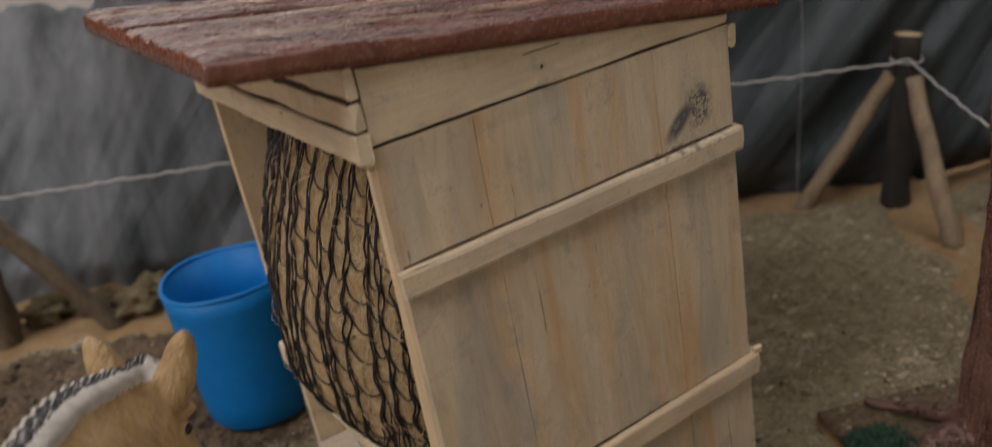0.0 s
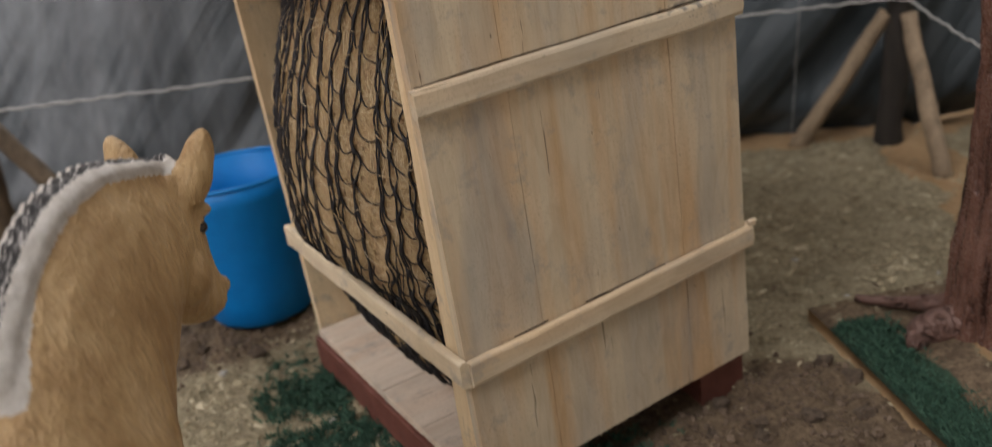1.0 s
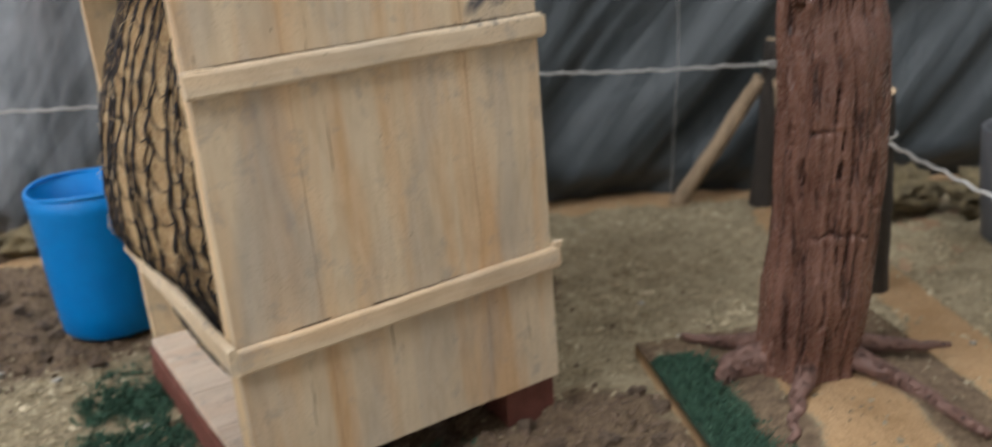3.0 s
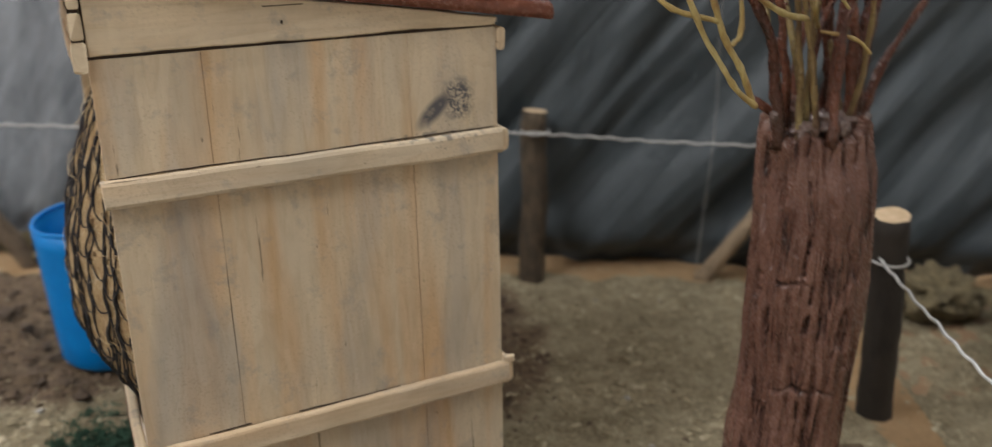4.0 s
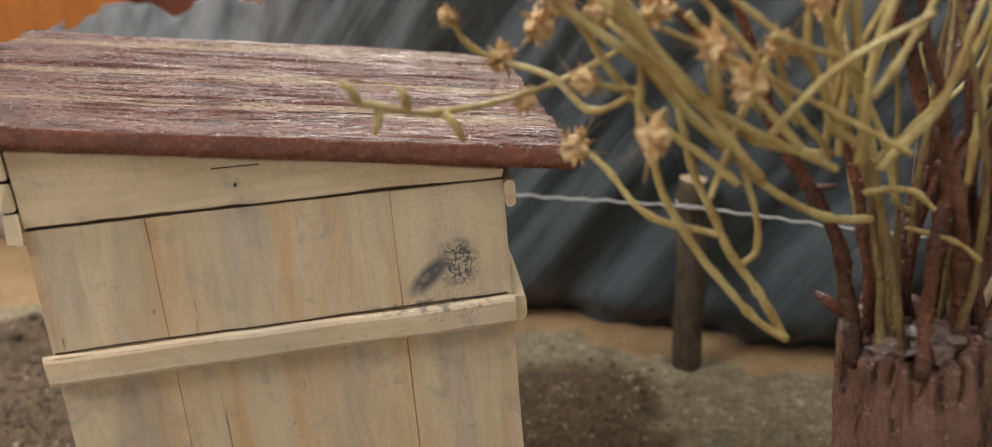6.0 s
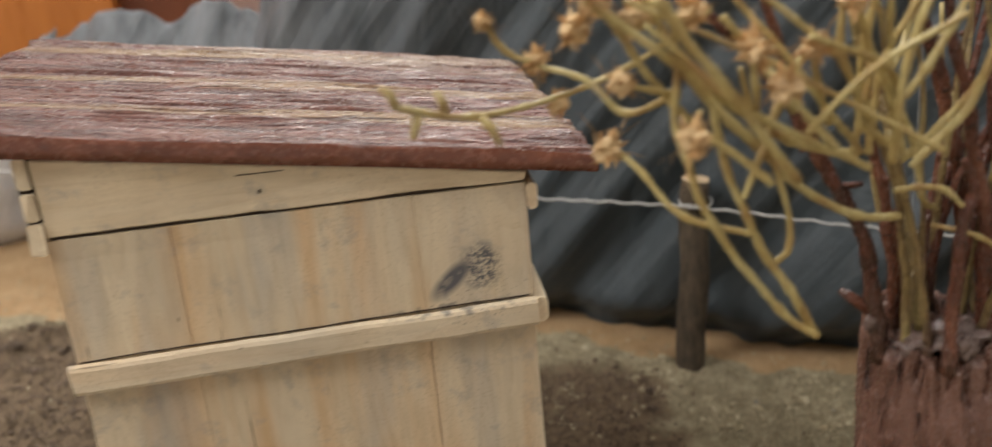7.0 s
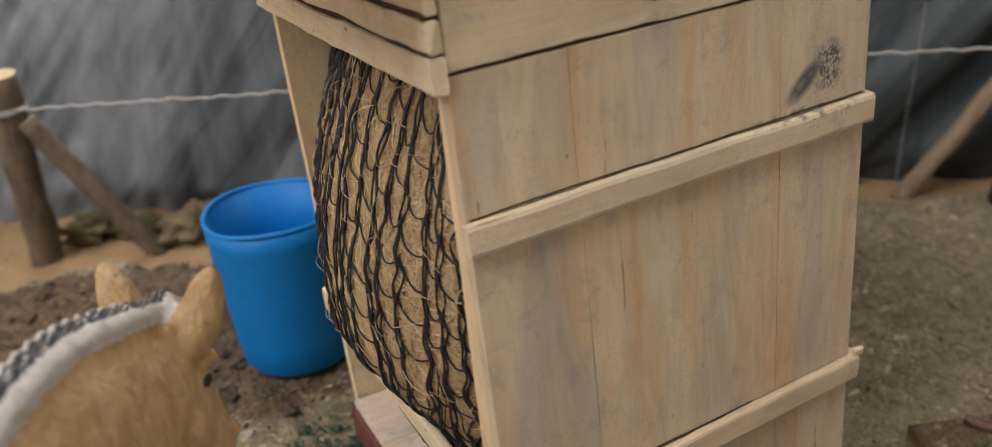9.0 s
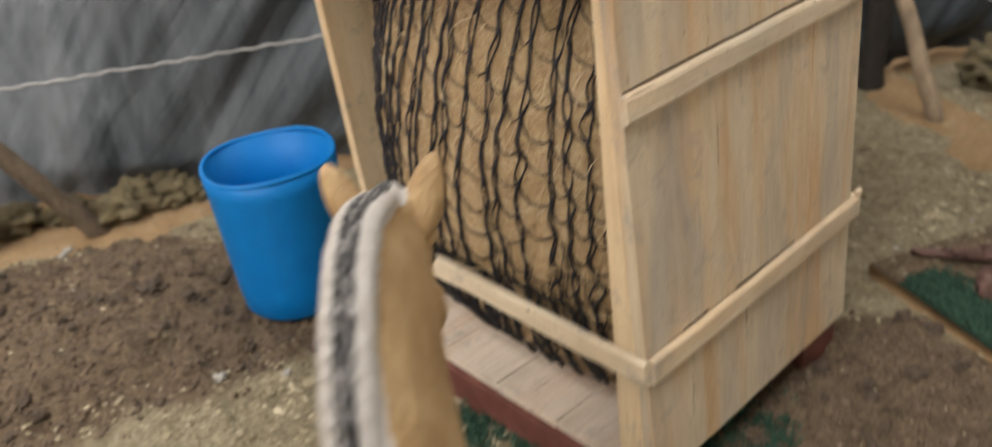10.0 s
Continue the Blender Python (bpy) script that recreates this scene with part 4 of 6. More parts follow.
edge = [i for i in range(RN + 1)] + [j * (RN + 1) + RN for j in range(1, RM + 1)] + [RM * (RN + 1) + i for i in range(RN - 1, -1, -1)] + [j * (RN + 1) for j in range(RM - 1, 0, -1)]
prev = edge
for lvl, (dz, out) in enumerate(((0.25, 0.0003), (0.6, 0.0004), (0.93, 0.0003), (1.0, -0.0002))):
    cur = []
    for q in edge:
        x, y, _ = rv[q]
        cx, cy = (RX0 + RX1) / 2, (RY0 + RY1) / 2
        top = rv[q][2]
        low = roof_base(x, y) + 0.0001
        wob = 0.0003 * noise.noise(Vector((x * 170, y * 170, lvl * 3.0))) + 0.0002 * noise.noise(Vector((x * 600, y * 600, lvl * 5.0)))
        ox = (1 if x > cx else -1) * (abs(abs(x - cx) - (RX1 - RX0) / 2) < 0.001)
        oy = (1 if y > cy else -1) * (abs(abs(y - cy) - (RY1 - RY0) / 2) < 0.001)
        rv.append((x + ox * (out + wob), y + oy * (out + wob), top + (low - top) * dz))
        cur.append(len(rv) - 1)
    for k in range(len(edge)):
        n2 = (k + 1) % len(edge)
        rf.append((prev[n2], prev[k], cur[k], cur[n2]))
        rs.append(1)
    prev = cur
rf.append(tuple(prev))
rs.append(1)
solid("roof", rv, rf, [roof_paint, edge_paint], feeder, slots=rs, label="sloping roof board in worn, ridged red-brown paint", smooth=True)
bpy.data.objects["roof"].data.polygons[-1].use_smooth = False

# ---- the filled hay net in its opening ----
hay = thing("hay_net", (0.02, FY / 2, 0.03), "bulging hay bale in a black knotted net", "hay net")


def sack(u, v, off=0.0):
    """u across the opening, v from the bottom up."""
    y = 0.0050 + (FY - 0.0140) * u + 0.05 * u * (0.1125 * v - 0.05)
    z = 0.026 + 0.1125 * v
    swell = max(math.sin(math.pi * min(max(u, 0.0), 1.0)), 0.0) ** 0.45
    prof = math.sin(math.pi * min(max(0.06 + 0.88 * v, 0), 1)) ** 0.75 * (1.05 - 0.39 * v)
    x = 0.014 + 0.006 * u - (0.0288 + 0.006 * u) * swell * prof
    x += 0.0011 * noise.noise(Vector((y * 70, z * 45, 1))) + 0.0006 * noise.noise(Vector((y * 190, z * 160, 3)))
    least = 0.0016 - 0.030 * soft(z, 0.050, 0.078)      # it rests behind the bar
    x = least + 0.0015 * math.log1p(math.exp(min((x - least) / 0.0015, 30.0)))
    return np.array((x - off, y, z))


UN = 60
sv = [sack(i / UN, j / UN) for j in range(UN + 1) for i in range(UN + 1)]
sf = [(j * (UN + 1) + i, (j + 1) * (UN + 1) + i, (j + 1) * (UN + 1) + i + 1, j * (UN + 1) + i + 1) for j in range(UN) for i in range(UN)]
rim = [i for i in range(UN + 1)] + [j * (UN + 1) + UN for j in range(1, UN + 1)] + [UN * (UN + 1) + i for i in range(UN - 1, -1, -1)] + [j * (UN + 1) for j in range(UN - 1, 0, -1)]
far = []
for q in rim:
    p = sv[q]
    sv.append(np.array((0.062, 0.05 + (p[1] - 0.05) * 0.94, 0.082 + (p[2] - 0.082) * 0.94)))
    far.append(len(sv) - 1)
for k in range(len(rim)):
    n2 = (k + 1) % len(rim)
    sf.append((rim[k], rim[n2], far[n2], far[k]))
sf.append(tuple(reversed(far)))
solid("bale", sv, sf, sack_brown, hay, label="packed brown hay")

COLUMN_U = (0.022, 0.065, 0.115, 0.150, 0.215, 0.275, 0.315, 0.395, 0.455, 0.500, 0.560, 0.595, 0.655, 0.700, 0.735, 0.775, 0.805, 0.84, 0.87, 0.90, 0.925, 0.95, 0.97, 0.988)
KNOTS = 17


def knot_v(k, i):
    """How high up the i-th knot of a column sits; they crowd together under the bulge."""
    s = min(max((i + (0.5 if k % 2 else 0.0) + 0.22 * noise.noise(Vector((k * 2.3, i * 1.7, 0)))) / KNOTS, 0.0), 1.0)
    return s * (0.55 + 0.45 * s)


def column_at(k, v):
    return COLUMN_U[k] + 0.016 * noise.noise(Vector((k * 1.7, v * 3.0, 2))) + 0.015 * noise.noise(Vector((k * 3.1, v * 17, 5)))


def on_sack(u, v, off):
    return sack(min(max(u, 0.002), 0.998), min(max(v, 0.0), 1.0), off)


for k in range(len(COLUMN_U)):
    knots = [knot_v(k, i) for i in range(KNOTS + 1)]
    far_side = soft(COLUMN_U[k], 0.55, 0.90)
    verts, faces = [], []
    for side in (-1, 1):                     # a pair of threads tied together at each knot
        rows = []
        for i in range(181):
            v = 0.004 + 0.992 * i / 180
            q = max([n for n in range(KNOTS) if knots[n] <= v] or [0])
            ph = min(max((v - knots[q]) / (knots[q + 1] - knots[q] + 1e-6), 0.0), 1.0)
            gap = min(ph, 1 - ph) * (knots[q + 1] - knots[q]) * 0.1125
            open_by = (0.0030 + 0.0170 * max(0.0, noise.noise(Vector((k * 4.7, q * 0.9, 3))) + 0.05)) * math.sin(math.pi * ph) ** 0.7
            thick = 0.00024 + 0.00018 * soft(0.34 - v, 0.0, 0.22) + 0.00014 * far_side + (0.00034 + 0.00024 * far_side) * (0.6 + 0.8 * abs(noise.noise(Vector((k * 1.9, q * 2.7, 8))))) * math.exp(-(gap / 0.0013) ** 2)
            rows.append((*on_sack(column_at(k, v) + side * open_by, v, 0.0011 + 0.00035 * noise.noise(Vector((k, v * 20, side)))), thick))
        v2, f2 = tube_data(rows, 5, 0.15, 900, k + side)
        faces += [tuple(n + len(verts) for n in g) for g in f2]
        verts += v2
    solid("net_strand", verts, faces, net_black, hay)
    for _ in range(3):                       # spare netting bunched up under the bulge
        v0, v1 = rng.uniform(0.02, 0.10), rng.uniform(0.24, 0.46)
        u0 = COLUMN_U[k] + rng.uniform(-0.03, 0.03)
        drift = rng.uniform(-0.05, 0.05)
        rows = []
        for i in range(40):
            t = i / 39
            rows.append((*on_sack(u0 + drift * t + 0.012 * noise.noise(Vector((k * 2.1 + v0 * 40, t * 9, 4))), v0 + (v1 - v0) * t, 0.0014), (0.00022 + 0.00030 * max(0.0, noise.noise(Vector((k, t * 16, v0 * 30))))) * (1 - 0.4 * t)))
        tube("loose_thread", rows, net_black, hay, 4)
    if k + 1 == len(COLUMN_U):
        continue
    for i in range(1, KNOTS + 1):            # slack links that hang from one column down to its nearer neighbour
        va = knot_v(k + 1, i)
        vb = knot_v(k, i) if knot_v(k, i) < va else knot_v(k, i - 1)
        if va > 0.985 or vb < 0.01 or rng.random() < 0.06:
            continue
        ua, ub = column_at(k + 1, va), column_at(k, vb)
        hang = rng.uniform(-0.004, 0.022)
        rows = []
        for q in range(11):
            t = q / 10
            rows.append((*on_sack(ua + (ub - ua) * t ** 1.25, va + (vb - va) * (1 - (1 - t) ** 2.0) - hang * math.sin(math.pi * t), 0.0010), 0.00019 + 0.00014 * (2 * t - 1) ** 4))
        tube("net_mesh", rows, net_black, hay, 4)

hv, hf = [], []
r3 = random.Random(5)
for _ in range(5200):
    u, v = 0.03 + 0.94 * r3.random() ** 1.4, 0.03 + 0.95 * r3.random() ** 0.7
    a = r3.gauss(1.2, 0.9)
    length = r3.uniform(0.003, 0.011)
    bend = r3.uniform(-0.9, 0.9)
    lift = r3.uniform(0.0, 0.0007) if r3.random() < 0.97 else r3.uniform(0.001, 0.0028)
    w = r3.uniform(0.00004, 0.00010)
    k = len(hv)
    for i in range(5):
        t = i / 4 - 0.5
        aa = a + bend * t
        p = sack(min(max(u + math.cos(aa) * length * t / 0.087, 0.0), 1.0), min(max(v + math.sin(aa) * length * t / 0.1125, 0.0), 1.0), 0.0002 + lift * (1 - 2.5 * t * t))
        hv += [p + np.array((0, -math.sin(aa) * w, math.cos(aa) * w)), p - np.array((0, -math.sin(aa) * w, math.cos(aa) * w)), p - np.array((w * 1.3, 0, 0))]
    for i in range(4):
        b = k + 3 * i
        hf += [(b, b + 2, b + 5, b + 3), (b + 2, b + 1, b + 4, b + 5)]
solid("loose_straw", hv, hf, straw, hay, label="loose pale straw poking through the net", kind="stuff")
for (u, v, dy, dz) in ((0.10, 0.62, 0.006, 0.004), (0.06, 0.55, -0.005, 0.006), (0.30, 0.30, 0.012, -0.001), (0.42, 0.28, 0.010, -0.003), (0.93, 0.17, 0.008, 0.001), (0.95, 0.16, 0.006, 0.004)):
    p = sack(u, v, 0.001)
    rows = [(*(p + np.array((-0.004 * t * (1.4 - t), dy * t, dz * t + 0.002 * math.sin(3 * t)))), 0.00013) for t in np.linspace(0, 1, 9)]
    tube("straw_end", rows, straw, hay, 4, label="pale straw sticking out")

# ---- the toy horse: one moulded figure ----
HP, HF, HS = np.array((-0.049, 0.012)), np.array((0.650, 0.760)), np.array((0.760, -0.650))


def horse_point(b, s, z):
    """b forward, s to its right, z up."""
    q = HP + HF * b + HS * s
    return (q[0], q[1], z)


def ring_body(sections, sides=20):
    """A closed skin over rows of (upper b, z, lower b, z, half width, squareness)."""
    verts, faces = [], []
    for ub, uz, lb, lz, hw in sections:
        cb, cz, hb, hz = (ub + lb) / 2, (uz + lz) / 2, (ub - lb) / 2, (uz - lz) / 2
        for k in range(sides):
            a = 2 * math.pi * k / sides
            ca, sa = math.cos(a), math.sin(a)
            narrow = 1 - 0.22 * max(ca, 0)
            verts.append(horse_point(cb + hb * ca, hw * sa * narrow, cz + hz * ca))
    n = len(sections)
    for i in range(n - 1):
        for k in range(sides):
            a, b = i * sides + k, i * sides + (k + 1) % sides
            faces.append((a, b, b + sides, a + sides))
    faces += [tuple(range(sides - 1, -1, -1)), tuple((n - 1) * sides + k for k in range(sides))]
    return verts, faces


pieces = []
trunk_rows = [
    (-0.003, 0.1080, -0.0105, 0.0900, 0.0058), (-0.007, 0.1108, -0.0160, 0.0850, 0.0070), (-0.015, 0.1130, -0.0225, 0.0790, 0.0077), (-0.027, 0.1156, -0.0290, 0.0715, 0.0086),
    (-0.040, 0.1148, -0.0335, 0.0625, 0.0098), (-0.053, 0.1078, -0.0345, 0.0535, 0.0118), (-0.065, 0.0965, -0.0335, 0.0445, 0.0145), (-0.079, 0.0900, -0.0390, 0.0365, 0.0170),
    (-0.094, 0.0870, -0.0620, 0.0340, 0.0185), (-0.112, 0.0860, -0.1000, 0.0330, 0.0192), (-0.132, 0.0870, -0.1300, 0.0370, 0.0185), (-0.148, 0.0850, -0.1480, 0.0440, 0.0155), (-0.158, 0.0760, -0.1580, 0.0560, 0.0080)]
pieces.append(ring_body(trunk_rows))
head_rows = [
    (-0.0010, 0.1125, -0.0110, 0.1080, 0.0042), (0.0020, 0.1090, -0.0150, 0.0985, 0.0062), (0.0030, 0.1040, -0.0170, 0.0905, 0.0066), (0.0032, 0.0985, -0.0170, 0.0845, 0.0063),
    (0.0036, 0.0925, -0.0140, 0.0812, 0.0054), (0.0046, 0.0875, -0.0100, 0.0786, 0.0045), (0.0056, 0.0836, -0.0066, 0.0768, 0.0042), (0.0056, 0.0800, -0.0034, 0.0756, 0.0040), (0.0034, 0.0772, -0.0010, 0.0756, 0.0026)]
pieces.append(ring_body(head_rows, 18))


def limb(rows, sides=12):
    return tube_data([(*horse_point(b, s, z), r) for b, s, z, r in rows], sides)


for s in (-1, 1):
    out = 0.0014 if s < 0 else 0.0003        # the left ear is turned further out
    pieces.append(limb(spline([(-0.0050, s * 0.0042, 0.1035, 0.0034), (-0.0030, s * (0.0060 + 0.5 * out), 0.1075, 0.0037), (-0.0015, s * (0.0074 + out), 0.1117, 0.0032), (-0.0008, s * (0.0086 + out), 0.1149, 0.0020), (-0.0006, s * (0.0090 + out), 0.1166, 0.0007)], 12)))
    pieces.append(limb(spline([(-0.056, s * 0.0075, 0.056, 0.0085), (-0.050, s * 0.0085, 0.036, 0.0062), (-0.049, s * 0.0085, 0.022, 0.0045), (-0.050, s * 0.0085, 0.008, 0.0038), (-0.048, s * 0.0085, 0.0005, 0.0058)], 14)))
    pieces.append(limb(spline([(-0.140, s * 0.010, 0.062, 0.0125), (-0.139, s * 0.0110, 0.042, 0.0085), (-0.146, s * 0.0105, 0.026, 0.0050), (-0.143, s * 0.0105, 0.010, 0.0040), (-0.140, s * 0.0105, 0.0005, 0.0058)], 14)))
    pieces.append(lump_data(horse_point(-0.0050, s * 0.0058, 0.0977), (0.0017, 0.0017, 0.0013), 2.0, 0.0, 1, 2))
    pieces.append(lump_data(horse_point(-0.0105, s * 0.0036, 0.0900), (0.0050, 0.0050, 0.0064), 2.0, 0.0, 1, 2))
    pieces.append(lump_data(horse_point(-0.0030, s * 0.0054, 0.1006), (0.0026, 0.0026, 0.0014), 2.0, 0.0, 1, 2))
    pieces.append(lump_data(horse_point(0.0032, s * 0.0028, 0.0808), (0.0017, 0.0017, 0.0020), 3.0, 0.0, 1, 2))
pieces.append(limb(spline([(-0.156, 0, 0.080, 0.005), (-0.168, 0, 0.066, 0.006), (-0.170, 0.001, 0.040, 0.006), (-0.166, 0.001, 0.018, 0.002)], 14)))
CN = 150
CREST = spline([(0.0030, 0, 0.1100), (-0.003, 0, 0.1112), (-0.014, 0, 0.1150), (-0.026, 0, 0.1178), (-0.040, 0, 0.1165), (-0.053, 0, 0.1096), (-0.064, 0, 0.0980)], CN)


def mane_bump(i, s):
    """Braided on the horse's left, softly tufted on its right."""
    if s < 0.0006:
        return 0.00075 * math.sin(i * 1.25 + (1.6 if s < -0.0015 else 0))
    return 0.0022 * noise.noise(Vector((i * 0.70, s * 900, 2))) + 0.0001


mv, mf = [], []
MS = (-0.0050, -0.0046, -0.0032, -0.0009, 0.0011, 0.0021, 0.0035, 0.0040)
MH = (-0.0065, -0.0006, 0.0008, 0.0010, 0.0002, 0.0003, -0.0006, -0.0042)
for i, (b, _, z) in enumerate(CREST):
    d = CREST[min(i + 1, CN - 1)] - CREST[max(i - 1, 0)]
    nb, nz = d[2], -d[0]
    ln = math.hypot(nb, nz)
    nb, nz = (nb / ln, nz / ln) if nz > 0 else (-nb / ln, -nz / ln)
    taper = min(1, 0.45 + 0.55 * i / 55)
    drift = -0.0019 * soft(i, 15, 75)
    for s, h in zip(MS, MH):
        hh = h * (1 if h < 0 else taper) + mane_bump(i, s) * (h > 0) - 0.0016 * (1 - soft(i, 8, 40))
        mv.append(horse_point(b + nb * hh, s * taper + drift, z + nz * hh))
m = len(MS)
for i in range(CN - 1):
    for k in range(m):
        a, b = i * m + k, i * m + (k + 1) % m
        mf.append((a, b, b + m, a + m))
mf += [tuple(range(m - 1, -1, -1)), tuple((CN - 1) * m + k for k in range(m))]
pieces.append((mv, mf))

av, af = [], []
for v, f in pieces:
    k = len(av)
    av += [tuple(p) for p in v]
    af += [tuple(q + k for q in g) for g in f]
draft = solid("horse_draft", av, af, coat)
bm = bmesh.new()
bm.from_mesh(draft.data)
bmesh.ops.recalc_face_normals(bm, faces=bm.faces)
bm.to_mesh(draft.data)
bm.free()
rem = draft.modifiers.new("skin", "REMESH")
rem.mode, rem.voxel_size = "VOXEL", 0.0006
smo = draft.modifiers.new("ease", "SMOOTH")
smo.factor, smo.iterations = 0.5, 2
skin = bpy.data.meshes.new_from_object(draft.evaluated_get(bpy.context.evaluated_depsgraph_get()))
bpy.data.objects.remove(draft)
skin.name = "toy_horse"
skin.materials.clear()
for mt in (coat, mane_white, mane_black, eye_dark, muzzle_dark):
    skin.materials.append(mt)
co = np.zeros(len(skin.vertices) * 3)
skin.vertices.foreach_get("co", co)
co = co.reshape(-1, 3)
for i, p in enumerate(co):                   # cast relief of the coat: long hair ridges and a pebbly skin
    fall = min(1.0, max(0.0, (0.125 - p[2]) / 0.01))
    co[i] += fall * np.array((HS[0], HS[1], 0.0)) * (0.00030 * noise.noise(Vector((p[0] * 420, p[1] * 420, p[2] * 90))) + 0.00016 * noise.noise(Vector((p[0] * 1300, p[1] * 1300, p[2] * 800))))
skin.vertices.foreach_set("co", co.ravel())
rel = co[:, :2] - HP
hb, hs, hz = rel @ HF, rel @ HS, co[:, 2]
slots = []
for p in skin.polygons:
    ids = list(p.vertices)
    b, s, z = hb[ids].mean(), hs[ids].mean(), hz[ids].mean()
    slot = 0
    if -0.066 < b < 0.006 and -0.0076 < s < 0.0038 and z > 0.09:
        d = np.hypot(CREST[:, 0] - b, CREST[:, 2] - z)
        i = int(d.argmin())
        on_ear = i < 36 and (s < -0.0042 or s > 0.0040 or z > CREST[i, 2] + 0.0022)
        if d[i] < (0.0038 if s < -0.001 else 0.0024) and not on_ear:
            slot = 1
            q = (s + 0.0019 * soft(i, 15, 75)) / min(1, 0.45 + 0.55 * i / 55)
            if -0.0022 < q < 0.0011 or (i < 40 and -0.0036 < q < 0.0016):
                slot = 2
    if math.dist((b, abs(s), z), (-0.0050, 0.0069, 0.0977)) < 0.0014:
        slot = 3
    if math.dist((b, abs(s), z), (0.0050, 0.0042, 0.0812)) < 0.0013 or (b > 0.0010 and 0.0772 < z < 0.0780):
        slot = 4
    slots.append(slot)
skin.polygons.foreach_set("material_index", slots)
skin.polygons.foreach_set("use_smooth", [True] * len(slots))
tagged(new("toy_horse", skin), "tan toy horse figurine with a black and white striped mane", "toy horse")

# ---- the blue bucket ----
bucket = thing("bucket", (-0.0015, 0.160, 0), "bright blue plastic bucket standing open on the soil", "bucket")


def lathe(name, centre, profile, mat, parent, sides=56, wob=0.0, **tags):
    verts, faces = [], []
    for j, (r, z) in enumerate(profile):
        for k in range(sides):
            a = 2 * math.pi * k / sides
            rr = r * (1 + wob * noise.noise(Vector((math.cos(a) * 1.5, math.sin(a) * 1.5, z * 40))))
            verts.append((centre[0] + rr * math.cos(a), centre[1] + rr * math.sin(a), centre[2] + z))
    for j in range(len(profile) - 1):
        for k in range(sides):
            a, b = j * sides + k, j * sides + (k + 1) % sides
            faces.append((a, b, b + sides, a + sides))
    faces += [tuple(range(sides - 1, -1, -1)), tuple((len(profile) - 1) * sides + k for k in range(sides))]
    return solid(name, verts, faces, mat, parent, **tags)


lathe("tub", (-0.0015, 0.160, -0.0005), [(0.0165, 0), (0.0185, 0.0006), (0.0197, 0.0024), (0.0205, 0.012), (0.0216, 0.030), (0.0226, 0.0490), (0.0229, 0.0545), (0.0214, 0.0545), (0.0204, 0.035), (0.0192, 0.008), (0.017, 0.0045), (0.001, 0.004)], blue_plastic, bucket, wob=0.012)
verts, faces = tube_data([((-0.0015) + 0.02215 * (1 + 0.012 * noise.noise(Vector((math.cos(a) * 1.5, math.sin(a) * 1.5, 2.2)))) * math.cos(a), 0.160 + 0.02215 * (1 + 0.012 * noise.noise(Vector((math.cos(a) * 1.5, math.sin(a) * 1.5, 2.2)))) * math.sin(a), 0.0546 + 0.0005 * math.sin(3 * a + 1), 0.00082) for a in np.linspace(0, 2 * math.pi, 73)], 10)
solid("rim", verts, faces[:-2], blue_plastic, bucket, label="rounded uneven blue rim")

# ---- a grey pot out at the edge ----
pot = thing("grey_pot", (0.318, 0.000, 0), "plain grey plastic pot beyond the board's edge", "pot")
lathe("tub", (0.318, 0.000, -0.005), [(0.013, 0), (0.0145, 0.002), (0.016, 0.02), (0.0175, 0.046), (0.0168, 0.047), (0.016, 0.045), (0.014, 0.006), (0.001, 0.005)], grey_plastic, pot, 40)

# ---- the model tree on its own little board ----
TX, TY = 0.1575, -0.0385
tree = thing("model_tree", (TX, TY, 0), "model tree with clay trunk and dried flower stalks on a board", "tree")
BU, BV = np.array((-0.370, -0.929)), np.array((0.929, -0.370))
B0 = np.array((0.1305, 0.0128))


def on_board(u, v, z):
    q = B0 + BU * u + BV * v
    return (q[0], q[1], z)


bl, bw = 0.118, 0.082
bv = []
NB = 22
for j in range(NB + 1):
    for i in range(NB + 1):
        u, v = bl * i / NB, bw * j / NB
        z = 0.0032 + 0.0008 * noise.noise(Vector((u * 90, v * 90, 2))) + 0.0040 * blob(u, v, 0.052, 0.045, 0.034, 0.032)
        if i in (0, NB) or j in (0, NB):
            z = 0.0030
        bv.append(on_board(u, v, z))
bf = [(j * (NB + 1) + i, (j + 1) * (NB + 1) + i, (j + 1) * (NB + 1) + i + 1, j * (NB + 1) + i + 1) for j in range(NB) for i in range(NB)]
rim = [i for i in range(NB + 1)] + [j * (NB + 1) + NB for j in range(1, NB + 1)] + [NB * (NB + 1) + i for i in range(NB - 1, -1, -1)] + [j * (NB + 1) for j in range(NB - 1, 0, -1)]
low = []
for q in rim:
    bv.append((bv[q][0], bv[q][1], -0.004))
    low.append(len(bv) - 1)
slots = [0] * len(bf)
for k in range(len(rim)):
    n2 = (k + 1) % len(rim)
    bf.append((rim[n2], rim[k], low[k], low[n2]))
    slots.append(1)
bf.append(tuple(low))
slots.append(1)
board = solid("base_board", bv, bf, [ground_mix, board_edge], tree, slots=slots, label="small board with sand and green flock")
cols = []
for v in board.data.vertices:
    w = v.co + Vector((TX, TY, 0))
    q = np.array((w.x, w.y)) - B0
    u, s = q @ BU, q @ BV
    jig = 0.006 * noise.noise(Vector((u * 70, s * 70, 4)))
    green = max(1 - soft(s + jig, 0.013, 0.020), 0)
    sandy = soft(s + jig, 0.024, 0.034) * (1 - 0.8 * soft(s + jig, 0.052, 0.060)) * soft(u + jig, 0.030, 0.045)
    green *= soft(u, 0.010, 0.018)
    cols.append((sandy, 0.9 * (1 - sandy), green, 1.0))
